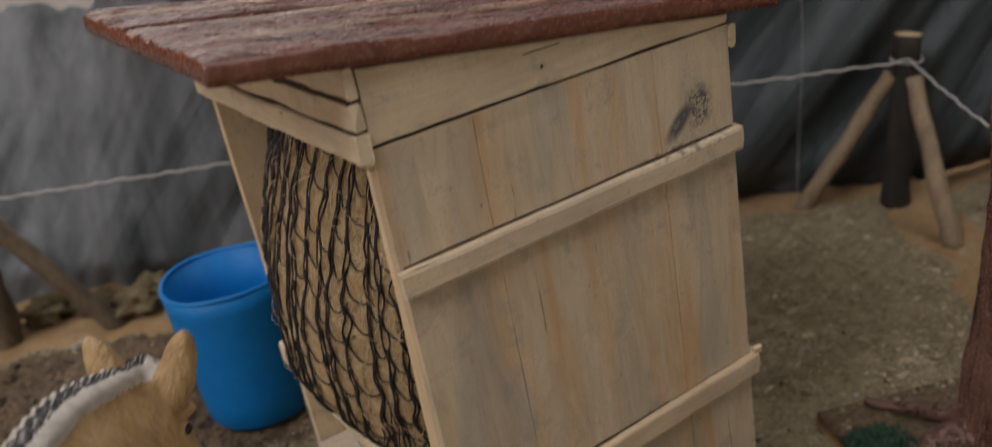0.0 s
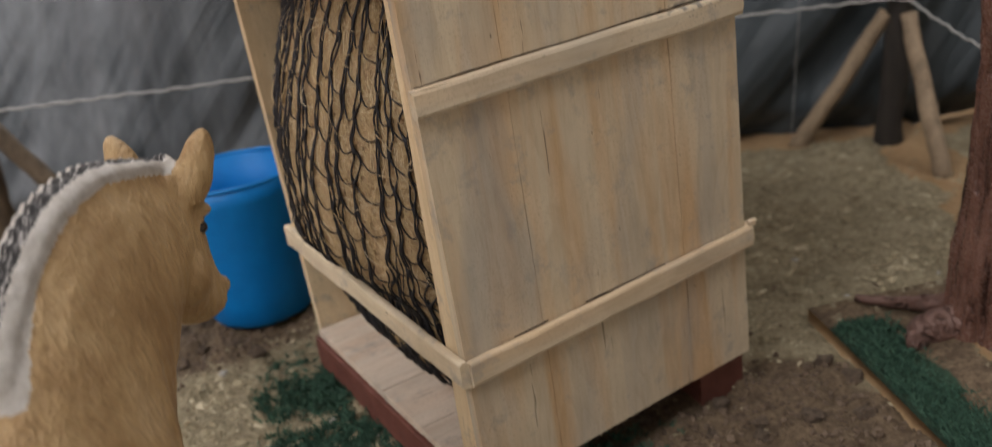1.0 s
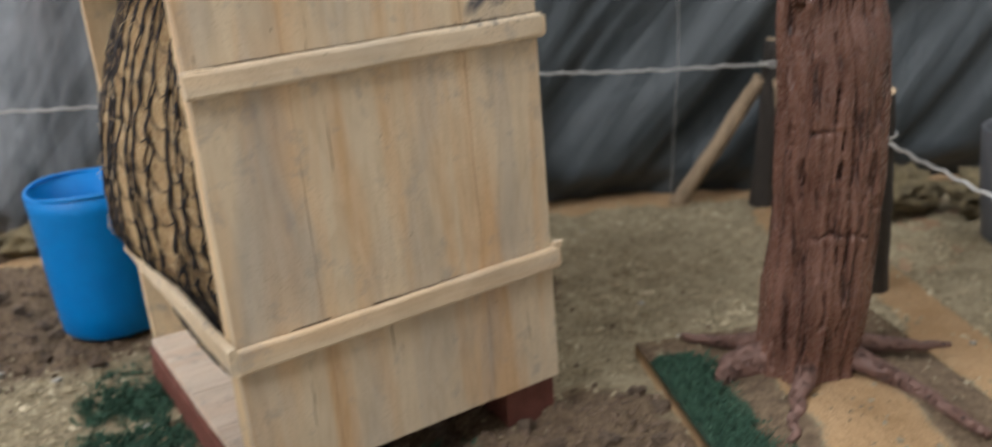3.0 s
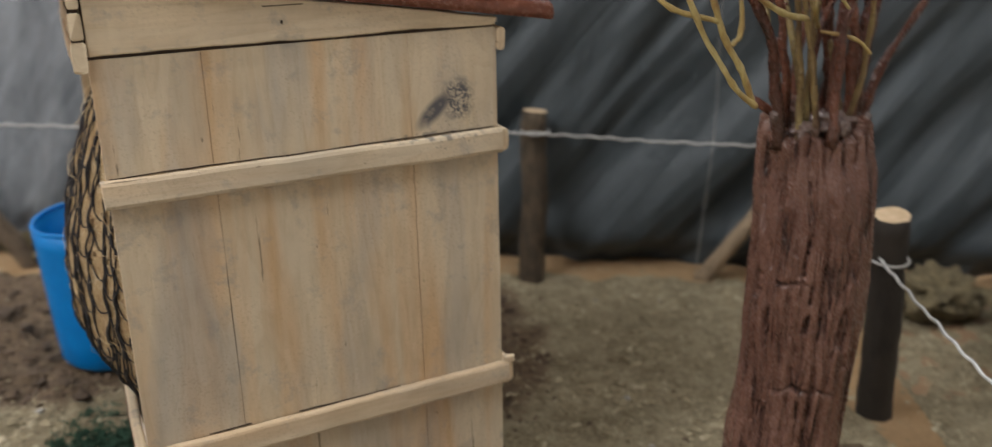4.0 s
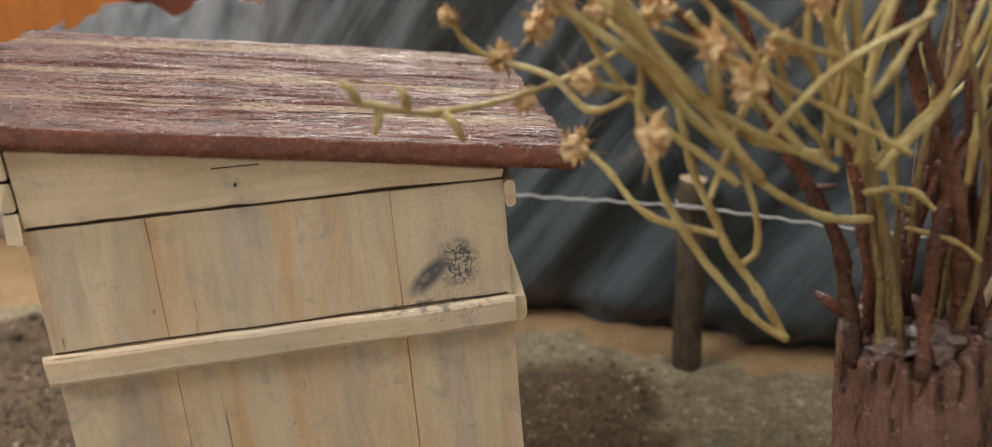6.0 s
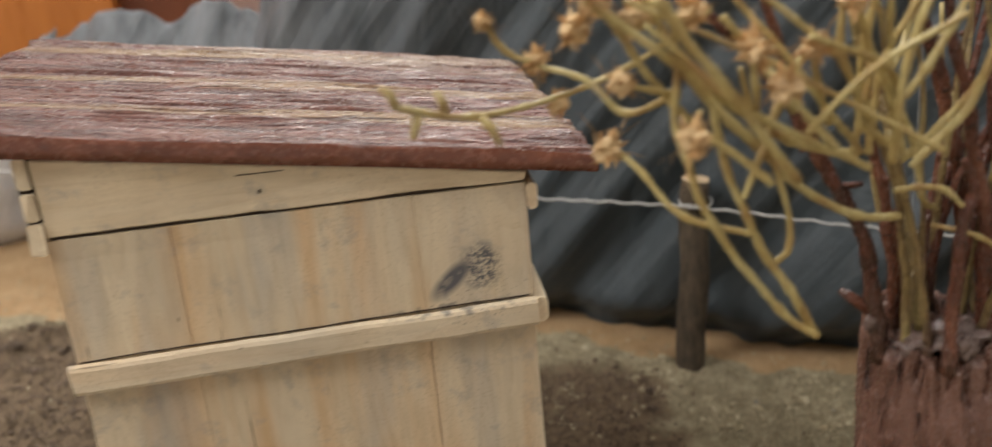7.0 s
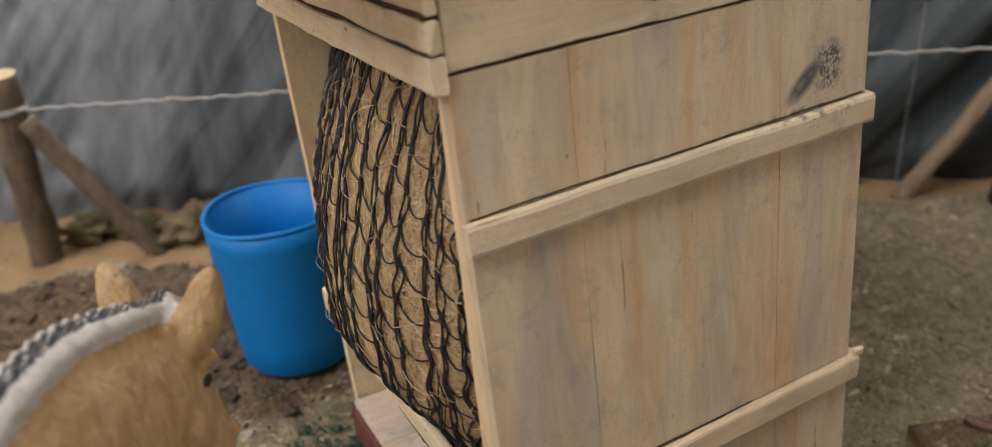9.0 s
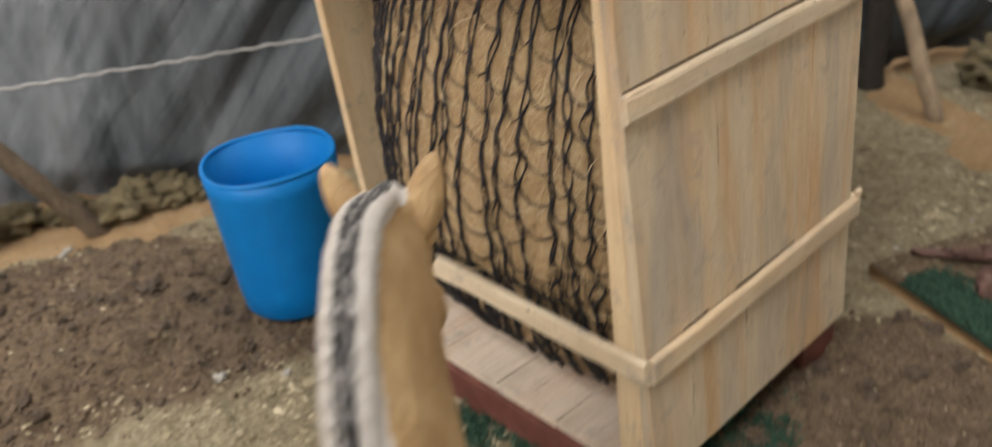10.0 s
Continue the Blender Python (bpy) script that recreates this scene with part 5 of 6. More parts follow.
layer = board.data.color_attributes.new("cover", "FLOAT_COLOR", "POINT")
layer.data.foreach_set("color", np.array(cols).ravel())
fl_v, fl_f = [], []
r4 = random.Random(21)
for _ in range(1500):
    u, s = r4.uniform(0.014, 0.112), r4.uniform(0.002, 0.021) * r4.uniform(0.5, 1.0)
    v, f = blade(r4)
    base = on_board(u, s, 0.0030)
    k = len(fl_v)
    fl_v += [(base[0] + p[0], base[1] + p[1], base[2] + p[2]) for p in v]
    fl_f += [tuple(q + k for q in g) for g in f]
solid("flock", fl_v, fl_f, blade_turf, tree, label="dark green flock on the board", kind="stuff", smooth=False)

lv, lf = [], []
for _ in range(900):
    u, q = r4.uniform(-0.004, 0.112), r4.uniform(-0.001, 0.082)
    if q < 0.020 and u > 0.012 and r4.random() < 0.93:
        continue
    if u > 0.012 and r4.random() < 0.72:
        continue
    v, f = crumb(r4) if r4.random() < 0.4 else chip(r4)
    base = on_board(u, q, (0.0032 if u > 0 else -0.0005) + 0.0040 * blob(u, q, 0.052, 0.045, 0.034, 0.032))
    k = len(lv)
    lv += [(base[0] + p[0], base[1] + p[1], base[2] + p[2]) for p in v]
    lf += [tuple(n + k for n in g) for g in f]
solid("board_litter", lv, lf, board_bits, tree, label="dull dry scatter on the board", kind="stuff", smooth=False)

# trunk: ridged clay column, scored with a tool, open at the top
tv2, tf2 = [], []
TS, TZ = 260, 240
ROOT_ANGLES = (214, 107, 277, 340, 60, 155)
WIDTHS = ((0.0, 0.0146), (0.010, 0.0141), (0.021, 0.0146), (0.031, 0.0152), (0.041, 0.0145), (0.060, 0.0146), (0.087, 0.0146), (0.096, 0.0143), (0.104, 0.0137), (0.112, 0.0128), (0.125, 0.0124))
LEANS = ((0.0, -0.0036), (0.011, -0.0032), (0.021, -0.0018), (0.041, -0.0002), (0.060, 0.0011), (0.087, 0.0018), (0.104, 0.0008), (0.112, 0.0), (0.125, -0.0003))
r6 = random.Random(64)
SCORES = []                                  # angle, lower end, length, half width, depth, sway
for _ in range(140):
    SCORES.append((r6.uniform(0, 2 * math.pi), r6.uniform(0.004, 0.114), r6.uniform(0.003, 0.015), r6.uniform(0.00024, 0.00055) * (1.8 if r6.random() < 0.15 else 1.0), r6.uniform(0.0009, 0.0026), r6.uniform(0, 9)))
ang = np.linspace(0, 2 * math.pi, TS, endpoint=False)
for j in range(TZ + 1):
    t = j / TZ
    z = 0.001 + 0.1165 * t
    lean = float(np.interp(z, *zip(*LEANS)))
    cx, cy = TX + 0.66 * lean, TY - 0.75 * lean
    r0 = float(np.interp(z, *zip(*WIDTHS))) - 0.0004
    cut = np.zeros(TS)
    for a0, z0, length, half, depth, sway in SCORES:
        if z0 < z < z0 + length:
            w = (z - z0) / length
            d = (ang - a0 - 0.05 * math.sin(sway + z * 260) + math.pi) % (2 * math.pi) - math.pi
            cut += depth * min(1.0, 5 * min(w, 1 - w)) * np.exp(-(d * 0.0145 / half) ** 2) * (0.7 + 0.5 * noise.noise(Vector((z * 900, sway, 0))))
    crack = 0.0011 * np.exp(-((z - 0.0515 - 0.0007 * np.sin(ang * 5) - 0.0005 * np.sin(ang * 13)) / 0.00035) ** 2) * (np.abs((ang - radians(238) + math.pi) % (2 * math.pi) - math.pi) < 0.62)
    crack = crack + 0.0011 * np.exp(-((z - 0.0800 - 0.0006 * np.sin(ang * 7)) / 0.00035) ** 2) * (np.abs((ang - radians(214) + math.pi) % (2 * math.pi) - math.pi) < 0.30)
    cut = np.minimum(cut, 0.0032) + crack
    for k in range(TS):
        a = ang[k]
        ca, sa = math.cos(a), math.sin(a)
        ridge = noise.noise(Vector((ca * 3.4, sa * 3.4, z * 17))) + 0.5 * (0.5 - abs(noise.noise(Vector((ca * 4.5, sa * 4.5, z * 20 + 8)))) * 2)
        fine = noise.noise(Vector((ca * 8.5, sa * 8.5, z * 45 + 3)))
        dab = noise.noise(Vector((ca * 9, sa * 9, z * 330)))
        lump = noise.noise(Vector((ca * 1.1, sa * 1.1, z * 42 + 20)))
        r = r0 + 0.0012 * ridge + 0.0006 * fine + 0.00022 * dab + 0.0013 * lump - cut[k]
        zz = z
        for da in ROOT_ANGLES:               # root flares running down into the board
            da = (a - radians(da) + math.pi) % (2 * math.pi) - math.pi
            r += 0.008 * math.exp(-(da / 0.24) ** 2) * math.exp(-z / 0.0045)
        if z > 0.100:
            zz += soft(z, 0.100, 0.1175) * (0.0050 * noise.noise(Vector((ca * 2.2, sa * 2.2, 3))) + 0.0020 * noise.noise(Vector((ca * 4, sa * 4, 5))) - 0.003 * soft(-ca - sa, 0.2, 1.2))
        tv2.append((cx + r * ca, cy + r * sa, zz))
for j in range(TZ):
    for k in range(TS):
        a, b = j * TS + k, j * TS + (k + 1) % TS
        tf2.append((a, b, b + TS, a + TS))
last = [TZ * TS + k for k in range(TS)]
for sc, dz in ((0.88, 0.0009), (0.66, 0.0012), (0.40, 0.0008), (0.1, 0.0006)):
    cur = []
    for k in last[:TS]:
        x, y, z = tv2[TZ * TS + (k % TS)]
        cxx, cyy = TX, TY - 0.001
        tv2.append((cxx + (x - cxx) * sc, cyy + (y - cyy) * sc, z + dz + 0.0010 * noise.noise(Vector((x * 160, y * 160, 2)))))
        cur.append(len(tv2) - 1)
    for k in range(TS):
        n2 = (k + 1) % TS
        tf2.append((last[k], last[n2], cur[n2], cur[k]))
    last = cur
tf2.append(tuple(last))
solid("trunk", tv2, tf2, bark_paint, tree, label="thick red-brown painted clay trunk with cracks")
ROOTS = [((0.1490, -0.0430, 0.0150, 0.0048), (0.1350, -0.0515, 0.0085, 0.0034), (0.1225, -0.0610, 0.0050, 0.0022)),
         ((0.1525, -0.028, 0.0150, 0.0055), (0.1495, -0.012, 0.0075, 0.0042), (0.1440, 0.0050, 0.0045, 0.0030)),
         ((0.1600, -0.044, 0.0150, 0.0055), (0.1650, -0.0660, 0.0085, 0.0042), (0.1625, -0.0900, 0.0058, 0.0030)),
         ((0.168, -0.041, 0.0140, 0.0050), (0.184, -0.046, 0.0085, 0.0038), (0.200, -0.0520, 0.0050, 0.0024)),
         ((0.161, -0.029, 0.0140, 0.0050), (0.174, -0.014, 0.0075, 0.0034), (0.186, -0.0060, 0.0050, 0.0022)),
         ((0.1500, -0.0330, 0.0120, 0.0085), (0.141, -0.0245, 0.0075, 0.0085), (0.1335, -0.0235, 0.0045, 0.0060))]
for k, row in enumerate(ROOTS):
    rows = spline([(*p,) for p in row], 40)
    for i, q in enumerate(rows):
        q[0] += 0.0012 * noise.noise(Vector((i * 0.16, k, 1)))
        q[1] += 0.0012 * noise.noise(Vector((i * 0.16, k, 6)))
        q[3] *= 0.80 * (1 - 0.4 * i / 39) + 0.03 * noise.noise(Vector((i * 0.3, k, 2)))
    v, f = tube_data(rows, 24, 0.08, 260, k * 3.0)
    v = [(p[0], p[1], 0.0040 + (p[2] - 0.0040) * 0.80) for p in v]
    solid("root", v, f, root_clay, tree)

# stems and stalks out of the trunk's top
bark_lines, stalk_ends = [], []


def stem(r, mt, *pts):
    """A woody stem through the given places, swollen at its foot."""
    k = len(bark_lines)
    bark_lines.append(pts)
    rows = spline([(*p, (0.74 if mt == stem_bark else 0.60) * r * (1 - 0.12 * i)) for i, p in enumerate(pts)], 40)
    for row in rows:
        row[0] += 0.0009 * noise.noise(Vector((row[2] * 90, k, 11)))
        row[1] += 0.0009 * noise.noise(Vector((row[2] * 90, k, 14)))
        row[3] *= (1 + 0.30 * noise.noise(Vector((row[2] * 260, k, 17)))) * (1 + 0.40 * math.exp(-max(row[2] - 0.112, 0) / 0.006))
    return tube("stem", rows, mt, tree, 10, 0.30, 520, k * 2.0)


stem(0.0019, stem_bark, (0.147, -0.039, 0.112), (0.1422, -0.04, 0.1354), (0.1352, -0.04, 0.1486), (0.1285, -0.04, 0.164), (0.1224, -0.04, 0.182))
stem(0.0016, stem_bark, (0.138, -0.04, 0.144), (0.131, -0.0395, 0.156), (0.1245, -0.039, 0.1664), (0.112, -0.038, 0.18))
stem(0.0015, stem_bark, (0.1515, -0.036, 0.112), (0.147, -0.036, 0.1425), (0.1425, -0.036, 0.1615), (0.14, -0.036, 0.185))
stem(0.0022, stem_bark, (0.1655, -0.034, 0.11), (0.1625, -0.034, 0.1394), (0.156, -0.034, 0.1624), (0.148, -0.034, 0.186))
stem(0.0018, stem_bark, (0.164, -0.042, 0.112), (0.1665, -0.044, 0.14), (0.169, -0.045, 0.165), (0.176, -0.046, 0.19))
stem(0.0015, stem_bark, (0.159, -0.028, 0.112), (0.164, -0.024, 0.14), (0.172, -0.018, 0.165), (0.18, -0.012, 0.19))
stem(0.0013, stem_olive, (0.15, -0.042, 0.112), (0.146, -0.0435, 0.142), (0.1395, -0.044, 0.16), (0.1335, -0.044, 0.185))
stem(0.0012, stem_olive, (0.16, -0.045, 0.112), (0.161, -0.049, 0.135), (0.158, -0.052, 0.155), (0.15, -0.054, 0.18))
stem(0.0011, stem_olive, (0.155, -0.032, 0.112), (0.15, -0.028, 0.14), (0.147, -0.026, 0.162), (0.141, -0.026, 0.185))
stem(0.0013, stem_olive, (0.152, -0.046, 0.114), (0.148, -0.046, 0.136), (0.145, -0.046, 0.146), (0.142, -0.046, 0.159), (0.138, -0.046, 0.18))
stem(0.001, stem_olive, (0.1515, -0.042, 0.118), (0.151, -0.042, 0.138), (0.15, -0.042, 0.15), (0.149, -0.042, 0.162), (0.146, -0.042, 0.178))
stem(0.0012, stem_olive, (0.157, -0.036, 0.114), (0.157, -0.036, 0.139), (0.158, -0.036, 0.15), (0.159, -0.036, 0.162), (0.16, -0.036, 0.176))
stem(0.0015, stem_bark, (0.153, -0.049, 0.114), (0.153, -0.05, 0.139), (0.154, -0.05, 0.147), (0.152, -0.05, 0.152))
stem(0.0022, stem_bark, (0.1625, -0.045, 0.112), (0.16, -0.046, 0.133), (0.158, -0.046, 0.145), (0.155, -0.046, 0.157), (0.152, -0.046, 0.167), (0.149, -0.046, 0.18))
stem(0.0016, stem_bark, (0.1655, -0.044, 0.112), (0.164, -0.044, 0.139), (0.165, -0.044, 0.147), (0.165, -0.044, 0.17))
stem(0.0014, stem_bark, (0.1695, -0.04, 0.112), (0.166, -0.04, 0.133), (0.164, -0.04, 0.148), (0.162, -0.04, 0.16), (0.163, -0.04, 0.178))
stem(0.0016, stem_bark, (0.1565, -0.03, 0.114), (0.154, -0.03, 0.13), (0.152, -0.03, 0.136))
stem(0.0017, stem_bark, (0.1665, -0.040, 0.110), (0.171, -0.04, 0.120), (0.175, -0.04, 0.128), (0.179, -0.04, 0.135), (0.186, -0.04, 0.143), (0.194, -0.04, 0.156))


def knot(q, pts):
    """Swollen a little at its nodes."""
    near = min(math.dist(q[:3], p) for p in pts[1:-1])
    return 1 + 0.25 * math.exp(-(near / 0.0011) ** 2)


def stalk(r, *pts):
    """A dry stalk through the given places."""
    k = len(stalk_ends)
    rows = spline([(*p, r * (1 - 0.06 * i)) for i, p in enumerate(pts)], 44)
    for row in rows:
        row[0] += 0.0006 * noise.noise(Vector((row[2] * 130, k, 1)))
        row[1] += 0.0006 * noise.noise(Vector((row[2] * 130, k, 4)))
        row[3] *= 1 + 0.20 * noise.noise(Vector((row[0] * 600, row[2] * 600, k)))
    ob = tube("stalk", [(*q[:3], q[3] * 0.62 * knot(q, pts)) for q in rows], stalk_dry, tree, 8, 0.22, 900, k * 1.3)
    stalk_ends.append((ob, pts))
    return ob


stalk(0.0011, (0.1279, -0.053, 0.127), (0.1222, -0.053, 0.132), (0.1118, -0.053, 0.1472), (0.1068, -0.053, 0.1596), (0.1061, -0.053, 0.168), (0.1062, -0.052, 0.178))
stalk(0.0012, (0.1279, -0.053, 0.127), (0.1231, -0.053, 0.1362), (0.1191, -0.053, 0.142), (0.1166, -0.053, 0.1485), (0.1128, -0.053, 0.1578), (0.1115, -0.052, 0.17))
stalk(0.0009, (0.1212, -0.053, 0.1403), (0.1235, -0.053, 0.1434), (0.1213, -0.053, 0.1538), (0.1184, -0.053, 0.1609), (0.1155, -0.052, 0.171))
stalk(0.0009, (0.1174, -0.053, 0.1456), (0.108, -0.05, 0.1486), (0.1025, -0.046, 0.155), (0.0986, -0.043, 0.1586))
stalk(0.0011, (0.1421, -0.05, 0.144), (0.1337, -0.052, 0.1462), (0.1237, -0.052, 0.1531), (0.1141, -0.052, 0.163), (0.1051, -0.052, 0.1732), (0.095, -0.052, 0.1822))
stalk(0.0009, (0.0673, -0.05, 0.1703), (0.0777, -0.047, 0.167), (0.0917, -0.041, 0.1668), (0.1025, -0.045, 0.1716), (0.112, -0.05, 0.179))
stalk(0.0012, (0.137, -0.045, 0.153), (0.125, -0.049, 0.158), (0.115, -0.052, 0.165), (0.102, -0.055, 0.176), (0.092, -0.056, 0.184))
stalk(0.0009, (0.107, -0.051, 0.168), (0.1, -0.048, 0.165), (0.095, -0.046, 0.17), (0.0885, -0.042, 0.1722))
stalk(0.0008, (0.109, -0.055, 0.166), (0.106, -0.06, 0.165), (0.1045, -0.064, 0.1655))
stalk(0.0008, (0.0885, -0.042, 0.1722), (0.084, -0.042, 0.1745), (0.0815, -0.043, 0.179))
stalk(0.0011, (0.1447, -0.044, 0.1507), (0.15, -0.047, 0.157), (0.156, -0.05, 0.168), (0.16, -0.052, 0.182))
stalk(0.001, (0.1407, -0.044, 0.156), (0.137, -0.046, 0.164), (0.1365, -0.047, 0.172), (0.139, -0.048, 0.183))
stalk(0.0009, (0.1541, -0.04, 0.14), (0.148, -0.046, 0.145), (0.144, -0.049, 0.156), (0.139, -0.05, 0.165))
stalk(0.001, (0.127, -0.048, 0.172), (0.121, -0.052, 0.164), (0.118, -0.054, 0.158), (0.1155, -0.054, 0.152))
stalk(0.0008, (0.123, -0.054, 0.164), (0.12, -0.058, 0.167), (0.118, -0.062, 0.17))
stalk(0.0009, (0.129, -0.052, 0.161), (0.125, -0.057, 0.168), (0.1225, -0.06, 0.1745))
stalk(0.0008, (0.116, -0.056, 0.165), (0.1145, -0.061, 0.17), (0.113, -0.064, 0.176))
stalk(0.001, (0.142, -0.05, 0.154), (0.136, -0.055, 0.166), (0.129, -0.058, 0.18))
stalk(0.0008, (0.107, -0.051, 0.168), (0.103, -0.052, 0.169), (0.0985, -0.052, 0.1705))
stalk(0.0007, (0.15, -0.046, 0.14), (0.156, -0.05, 0.1385), (0.16, -0.051, 0.135))
stalk(0.0011, (0.139, -0.058, 0.155), (0.143, -0.058, 0.159), (0.147, -0.058, 0.163), (0.149, -0.058, 0.168), (0.152, -0.058, 0.178))
stalk(0.001, (0.136, -0.06, 0.166), (0.139, -0.06, 0.17), (0.142, -0.06, 0.175), (0.145, -0.06, 0.181))
stalk(0.0011, (0.137, -0.055, 0.158), (0.133, -0.055, 0.161), (0.131, -0.055, 0.167), (0.129, -0.055, 0.174), (0.129, -0.055, 0.182))
stalk(0.001, (0.134, -0.05, 0.154), (0.135, -0.05, 0.161), (0.136, -0.05, 0.169), (0.136, -0.05, 0.18))
stalk(0.0011, (0.157, -0.05, 0.148), (0.158, -0.05, 0.158), (0.159, -0.05, 0.169), (0.158, -0.05, 0.178))
stalk(0.0008, (0.139, -0.054, 0.15), (0.143, -0.054, 0.15), (0.147, -0.054, 0.149), (0.15, -0.054, 0.146))

r8 = random.Random(81)
for _ in range(14):                          # crossing stalks in front of the stems
    a = np.array((r8.uniform(0.113, 0.140), r8.uniform(-0.066, -0.052), r8.uniform(0.152, 0.166)))
    b = np.array((r8.uniform(0.092, 0.146), r8.uniform(-0.068, -0.050), r8.uniform(0.176, 0.192)))
    m = (a + b) / 2 + np.array((r8.uniform(-0.005, 0.005), r8.uniform(-0.003, 0.003), r8.uniform(-0.003, 0.003)))
    stalk(r8.uniform(0.0007, 0.0011), tuple(a), tuple(m), tuple(b))

r5 = random.Random(33)
for k in range(8):                           # upper thicket
    a = r5.uniform(0, 2 * math.pi)
    x0, y0 = TX + 0.006 * math.cos(a), TY - 0.003 + 0.005 * math.sin(a)
    lean = r5.uniform(0.10, 0.75)
    az = r5.uniform(-0.9, 2.2)
    if abs(math.sin(az)) > 0.6 and math.sin(az) < 0:
        lean *= 0.45
    h = r5.uniform(0.065, 0.095)
    p1 = (x0 + 0.3 * lean * h * math.cos(az) + r5.uniform(-.003, .003), y0 + 0.3 * lean * h * math.sin(az) + r5.uniform(-.003, .003), 0.112 + h * 0.45)
    p2 = (x0 + lean * h * math.cos(az), y0 + lean * h * math.sin(az), 0.112 + h)
    rr = r5.uniform(0.0005, 0.0009)
    rows = spline([(x0, y0, 0.111, rr), (*p1, rr), (*p2, rr * 0.8)], 18)
    tube("stalk", rows, stem_bark if k % 3 else stem_olive, tree, 7, 0.08, 500, k)
    q = rows[11]
    az2 = az + r5.uniform(-1.4, 1.4)
    side = spline([(*q[:3], rr * 0.75), (q[0] + 0.008 * math.cos(az2), q[1] + 0.006 * math.sin(az2), q[2] + 0.006, rr * 0.7), (q[0] + 0.013 * math.cos(az2), q[1] + 0.008 * math.sin(az2), q[2] + 0.018, rr * 0.6)], 10)
    tube("stalk", side, stalk_dry, tree, 6)


def flower(c, size, seed):
    """A dry seed head: a small ragged cup with curled, hair-thin bracts."""
    r = random.Random(seed)
    v, f = lump_data(c, (size * 0.55, size * 0.52, size * 0.46), seed, 0.8, 1.6, 2)
    for q in range(44):
        az, el = r.uniform(0, 6.28), r.uniform(-0.9, 1.3)
        d = np.array((math.cos(az) * math.cos(el), math.sin(az) * math.cos(el), math.sin(el)))
        s = np.cross(d, (0.2, 0.4, 0.9))
        s /= np.linalg.norm(s)
        n = np.cross(d, s)
        a = np.array(c)
        w, ln = size * r.uniform(0.10, 0.27), size * r.uniform(0.5, 0.95)
        if q % 10 == 0:
            w, ln = size * 0.045, size * r.uniform(1.2, 2.0)
        curl = size * r.uniform(-0.6, 0.6)
        k = len(v)
        for t, wide in ((0.3, 1.0), (0.65, 0.8), (1.0, 0.25)):
            m = a + d * ln * t + n * curl * t * t
            v += [m + s * w * wide, m - s * w * wide, m + n * w * 0.5 * wide]
        for t in (0, 3):
            for e in range(3):
                f.append((k + t + e, k + t + (e + 1) % 3, k + t + 3 + (e + 1) % 3, k + t + 3 + e))
        f.append((k + 6, k + 7, k + 8))
    holder = min(stalk_ends, key=lambda e: min(math.dist(c, p) for p in e[1]))[0]
    return solid("flower_head", v, f, flower_dry, holder, label="dry buff seed head", smooth=False)


HEADS = [(0.0984, -0.043, 0.1583, 0.0030), (0.0885, -0.0415, 0.1724, 0.0026), (0.1045, -0.065, 0.1655, 0.0028), (0.0917, -0.0405, 0.1655, 0.0022), (0.0935, -0.046, 0.1775, 0.0028),
         (0.0960, -0.051, 0.1815, 0.0026), (0.1010, -0.050, 0.1790, 0.0030), (0.0810, -0.043, 0.1795, 0.0016), (0.1075, -0.056, 0.1800, 0.0026), (0.0930, -0.056, 0.1850, 0.0030),
         (0.1180, -0.062, 0.1700, 0.0030), (0.1225, -0.060, 0.1745, 0.0028), (0.1130, -0.064, 0.1760, 0.0030), (0.1290, -0.058, 0.1800, 0.0028), (0.0985, -0.052, 0.1705, 0.0024)]
for k, (x, y, z, s) in enumerate(HEADS):
    flower((x, y, z), s * 1.25, 40 + k)
for k, (a, b) in enumerate((((0.0673, -0.050, 0.1703), (0.0655, -0.051, 0.1735)), ((0.0700, -0.049, 0.1690), (0.0690, -0.050, 0.1655)), ((0.0740, -0.048, 0.1680), (0.0730, -0.048, 0.1715)), ((0.0790, -0.047, 0.1668), (0.0815, -0.048, 0.1625)))):
    tube("twiglet", [(*a, 0.0007), (*(np.array(a) * 0.5 + np.array(b) * 0.5 + 0.0003), 0.0007), (*b, 0.0004)], stalk_dry, tree, 6)
for k in range(16):
    pts = bark_lines[k % 6]
    rows = spline([(*p, 0.001) for p in pts], 12)
    q = rows[2 + k % 9]
    tube("twiglet", [(*q[:3], 0.0007), (q[0] + r5.uniform(-.0035, .0035), q[1] - r5.uniform(0.0005, .003), q[2] + r5.uniform(0, .002), 0.00045)], stem_bark, tree, 6)
for k, (x, y, z, rx, rz) in enumerate(((0.1570, -0.0450, 0.1185, 0.0050, 0.0020), (0.1515, -0.0430, 0.1170, 0.0042, 0.0016), (0.1655, -0.0420, 0.1180, 0.0040, 0.0018), (0.1440, -0.0400, 0.1200, 0.0012, 0.0010), (0.1560, -0.0490, 0.1180, 0.0022, 0.0016))):
    v, f = lump_data((x, y, z), (rx, rx * 0.8, rz * 1.3), 4.0 + k, 0.5, 1.3, 4)
    solid("glue_blob", v, f, glue_gloss, tree, label="clear shiny glue")
tube("stub", [(0.1475, -0.0370, 0.119, 0.0012), (0.1430, -0.0345, 0.1225, 0.0010), (0.1412, -0.0338, 0.1240, 0.0006)], stem_bark, tree, 8, 0.3, 700, label="broken dark stub")

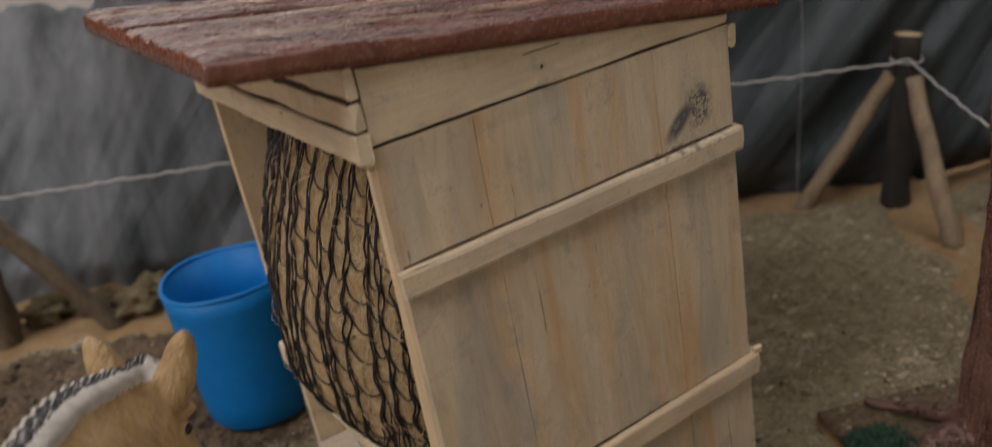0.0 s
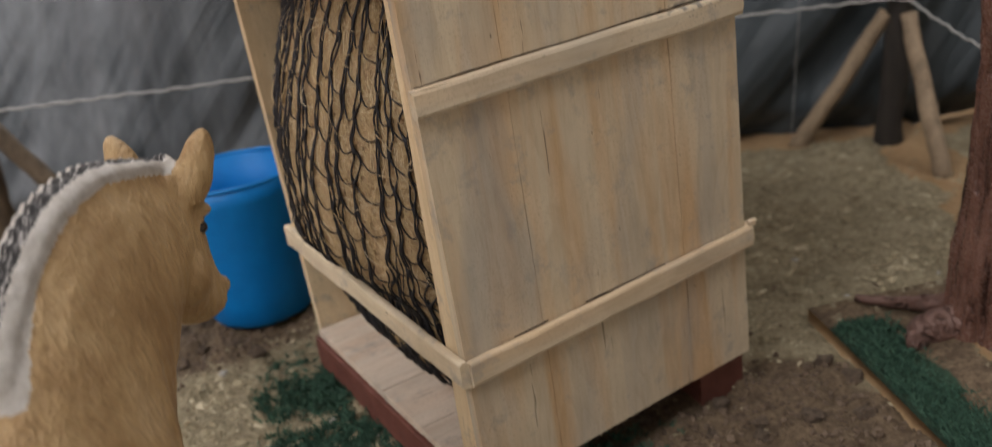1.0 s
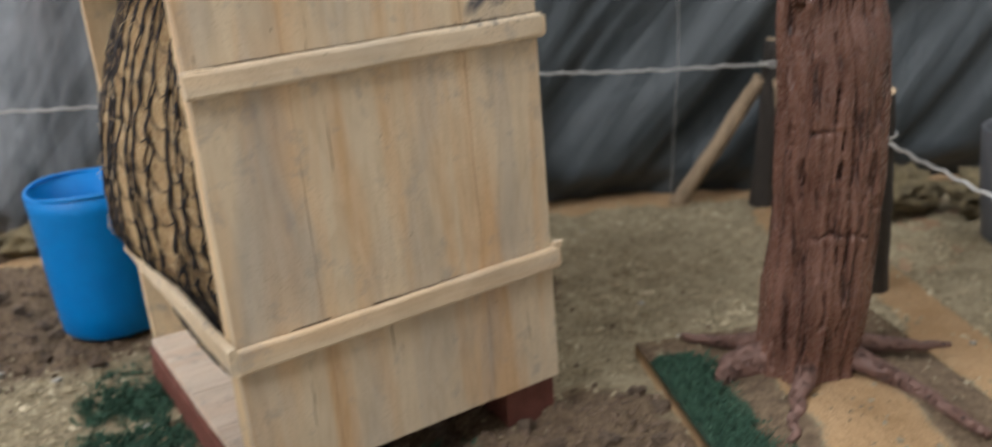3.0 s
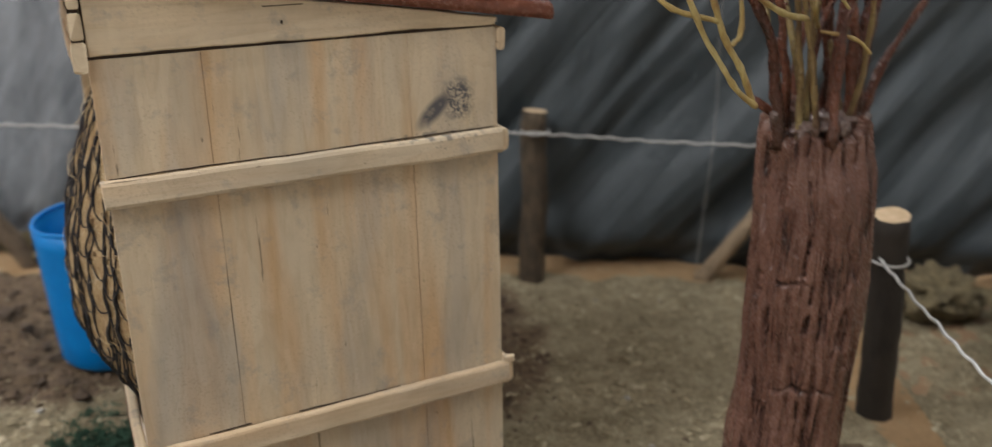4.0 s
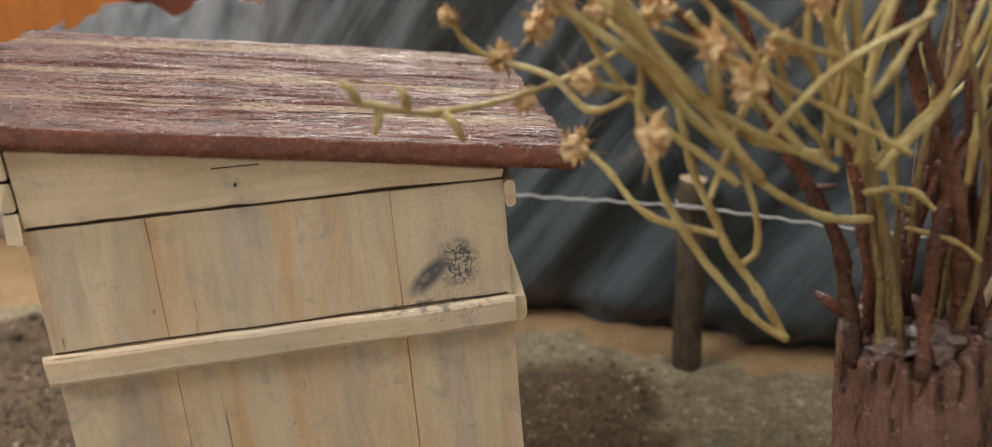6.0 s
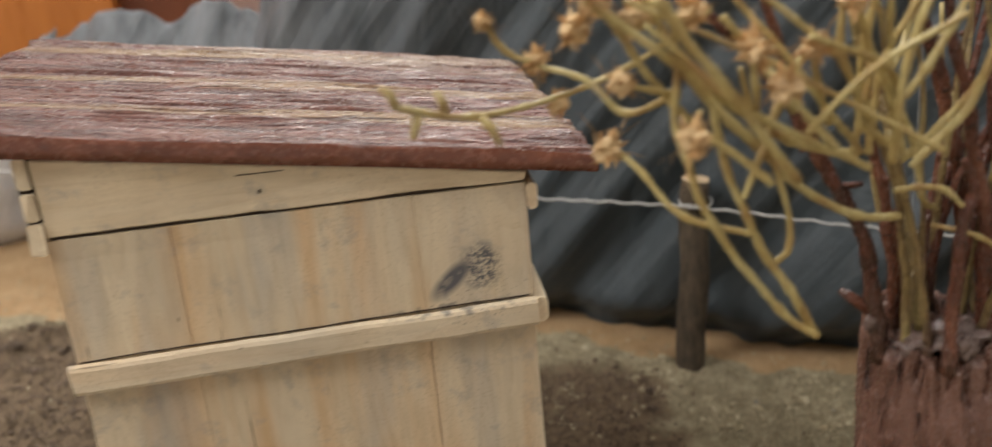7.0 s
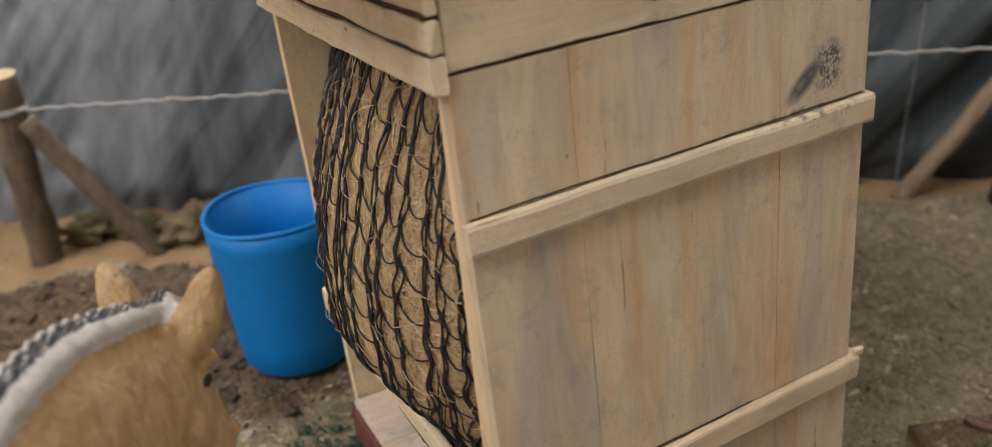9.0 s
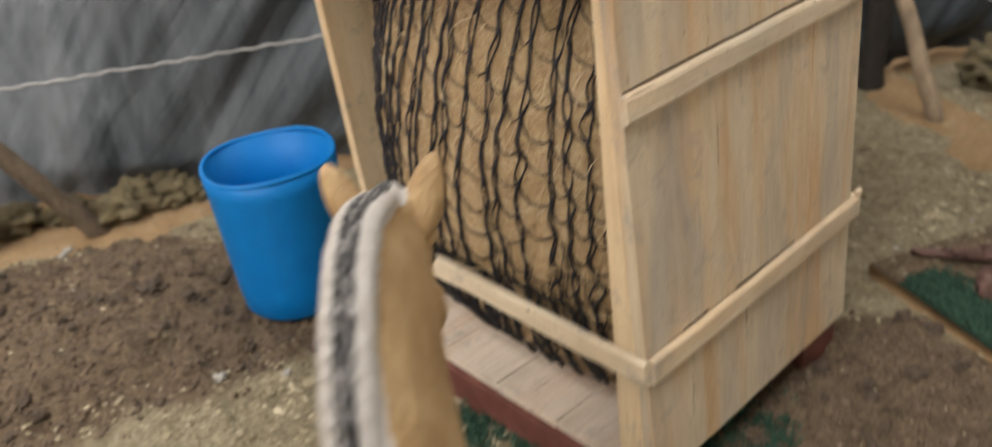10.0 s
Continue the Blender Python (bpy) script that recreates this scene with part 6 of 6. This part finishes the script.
# ---- beyond the tarpaulin's end: a white bag, a cabinet ----
v, f = lump_data((-0.190, 0.412, 0.046), (0.052, 0.036, 0.060), 8.0, 0.28, 1.0, 4)
v = [(p[0], p[1], max(p[2], -0.0042)) for p in v]
solid("plastic_bag", v, f, bag_white, label="crumpled white plastic bag standing on the table", category="bag")

cabinet = thing("cabinet", (-0.55, 0.95, -0.75), "orange-brown varnished wooden cabinet behind the table", "cabinet")
stick("body", (-1.05, 0.78, -0.75), (-0.06, 1.20, 0.75), cabinet_brown, cabinet, 0, 0.004, 0.0, 2)
for a, b in ((-1.02, -0.60), (-0.58, -0.155)):
    leaf = stick("door", (a, 0.755, -0.68), (b, 0.7795, 0.70), cabinet_orange, cabinet, 2, 0.003, 0.0, 2, label="orange varnished door")
    lathe("knob", (b - 0.03 if a < -0.7 else a + 0.03, 0.745, 0.02), [(0.001, -0.009), (0.008, -0.007), (0.011, 0.0), (0.008, 0.007), (0.001, 0.009)], cabinet_brown, leaf, 20)

# ---- table and room ----
table = thing("table", (0.05, 0.1, -0.75), "large brown wooden table carrying the diorama", "table")
stick("tabletop", (-0.62, -0.42, -0.036), (0.72, 0.64, -0.0062), table_wood, table, 0, 0.003, 0.0, 2)
for x in (-0.56, 0.66):
    for y in (-0.36, 0.58):
        stick("leg", (x - 0.03, y - 0.03, -0.75), (x + 0.03, y + 0.03, -0.0362), table_wood, table, 2, 0.003, 0.0, 2)
stick("floor", (-2.1, -2.1, -0.80), (2.1, 2.1, -0.75), floor_tile, None, 0, 0.001, 0.0, 2, label="plain brown room floor", category="floor", kind="structure")
stick("ceiling", (-2.1, -2.1, 1.70), (2.1, 2.1, 1.75), room_paint, None, 0, 0.001, 0.0, 2, label="plain white ceiling", category="ceiling", kind="structure")
for nm, lo, hi in (("wall_north", (-2.0, 2.0, -0.75), (2.0, 2.1, 1.70)), ("wall_south", (-2.0, -2.1, -0.75), (2.0, -2.0, 1.70)), ("wall_west", (-2.1, -2.1, -0.75), (-2.0, 2.1, 1.70)), ("wall_east", (2.0, -2.1, -0.75), (2.1, 2.1, 1.70))):
    stick(nm, lo, hi, room_paint, None, 0, 0.001, 0.0, 2, label="plain pale painted room wall", category="wall", kind="structure")
# housings for the added, unseen light panels
for (place, sx, sy, watts) in LAMPS:
    lamp = thing("unseen_ceiling_light", (place[0], place[1], 1.66), "flat rectangular light panel added to the ceiling, out of view", "ceiling light", "ceiling lights")
    stick("housing", (place[0] - sx / 2 - 0.03, place[1] - sy / 2 - 0.03, 1.64), (place[0] + sx / 2 + 0.03, place[1] + sy / 2 + 0.03, 1.6999), grey_plastic, lamp, 0, 0.004, 0.0, 2)
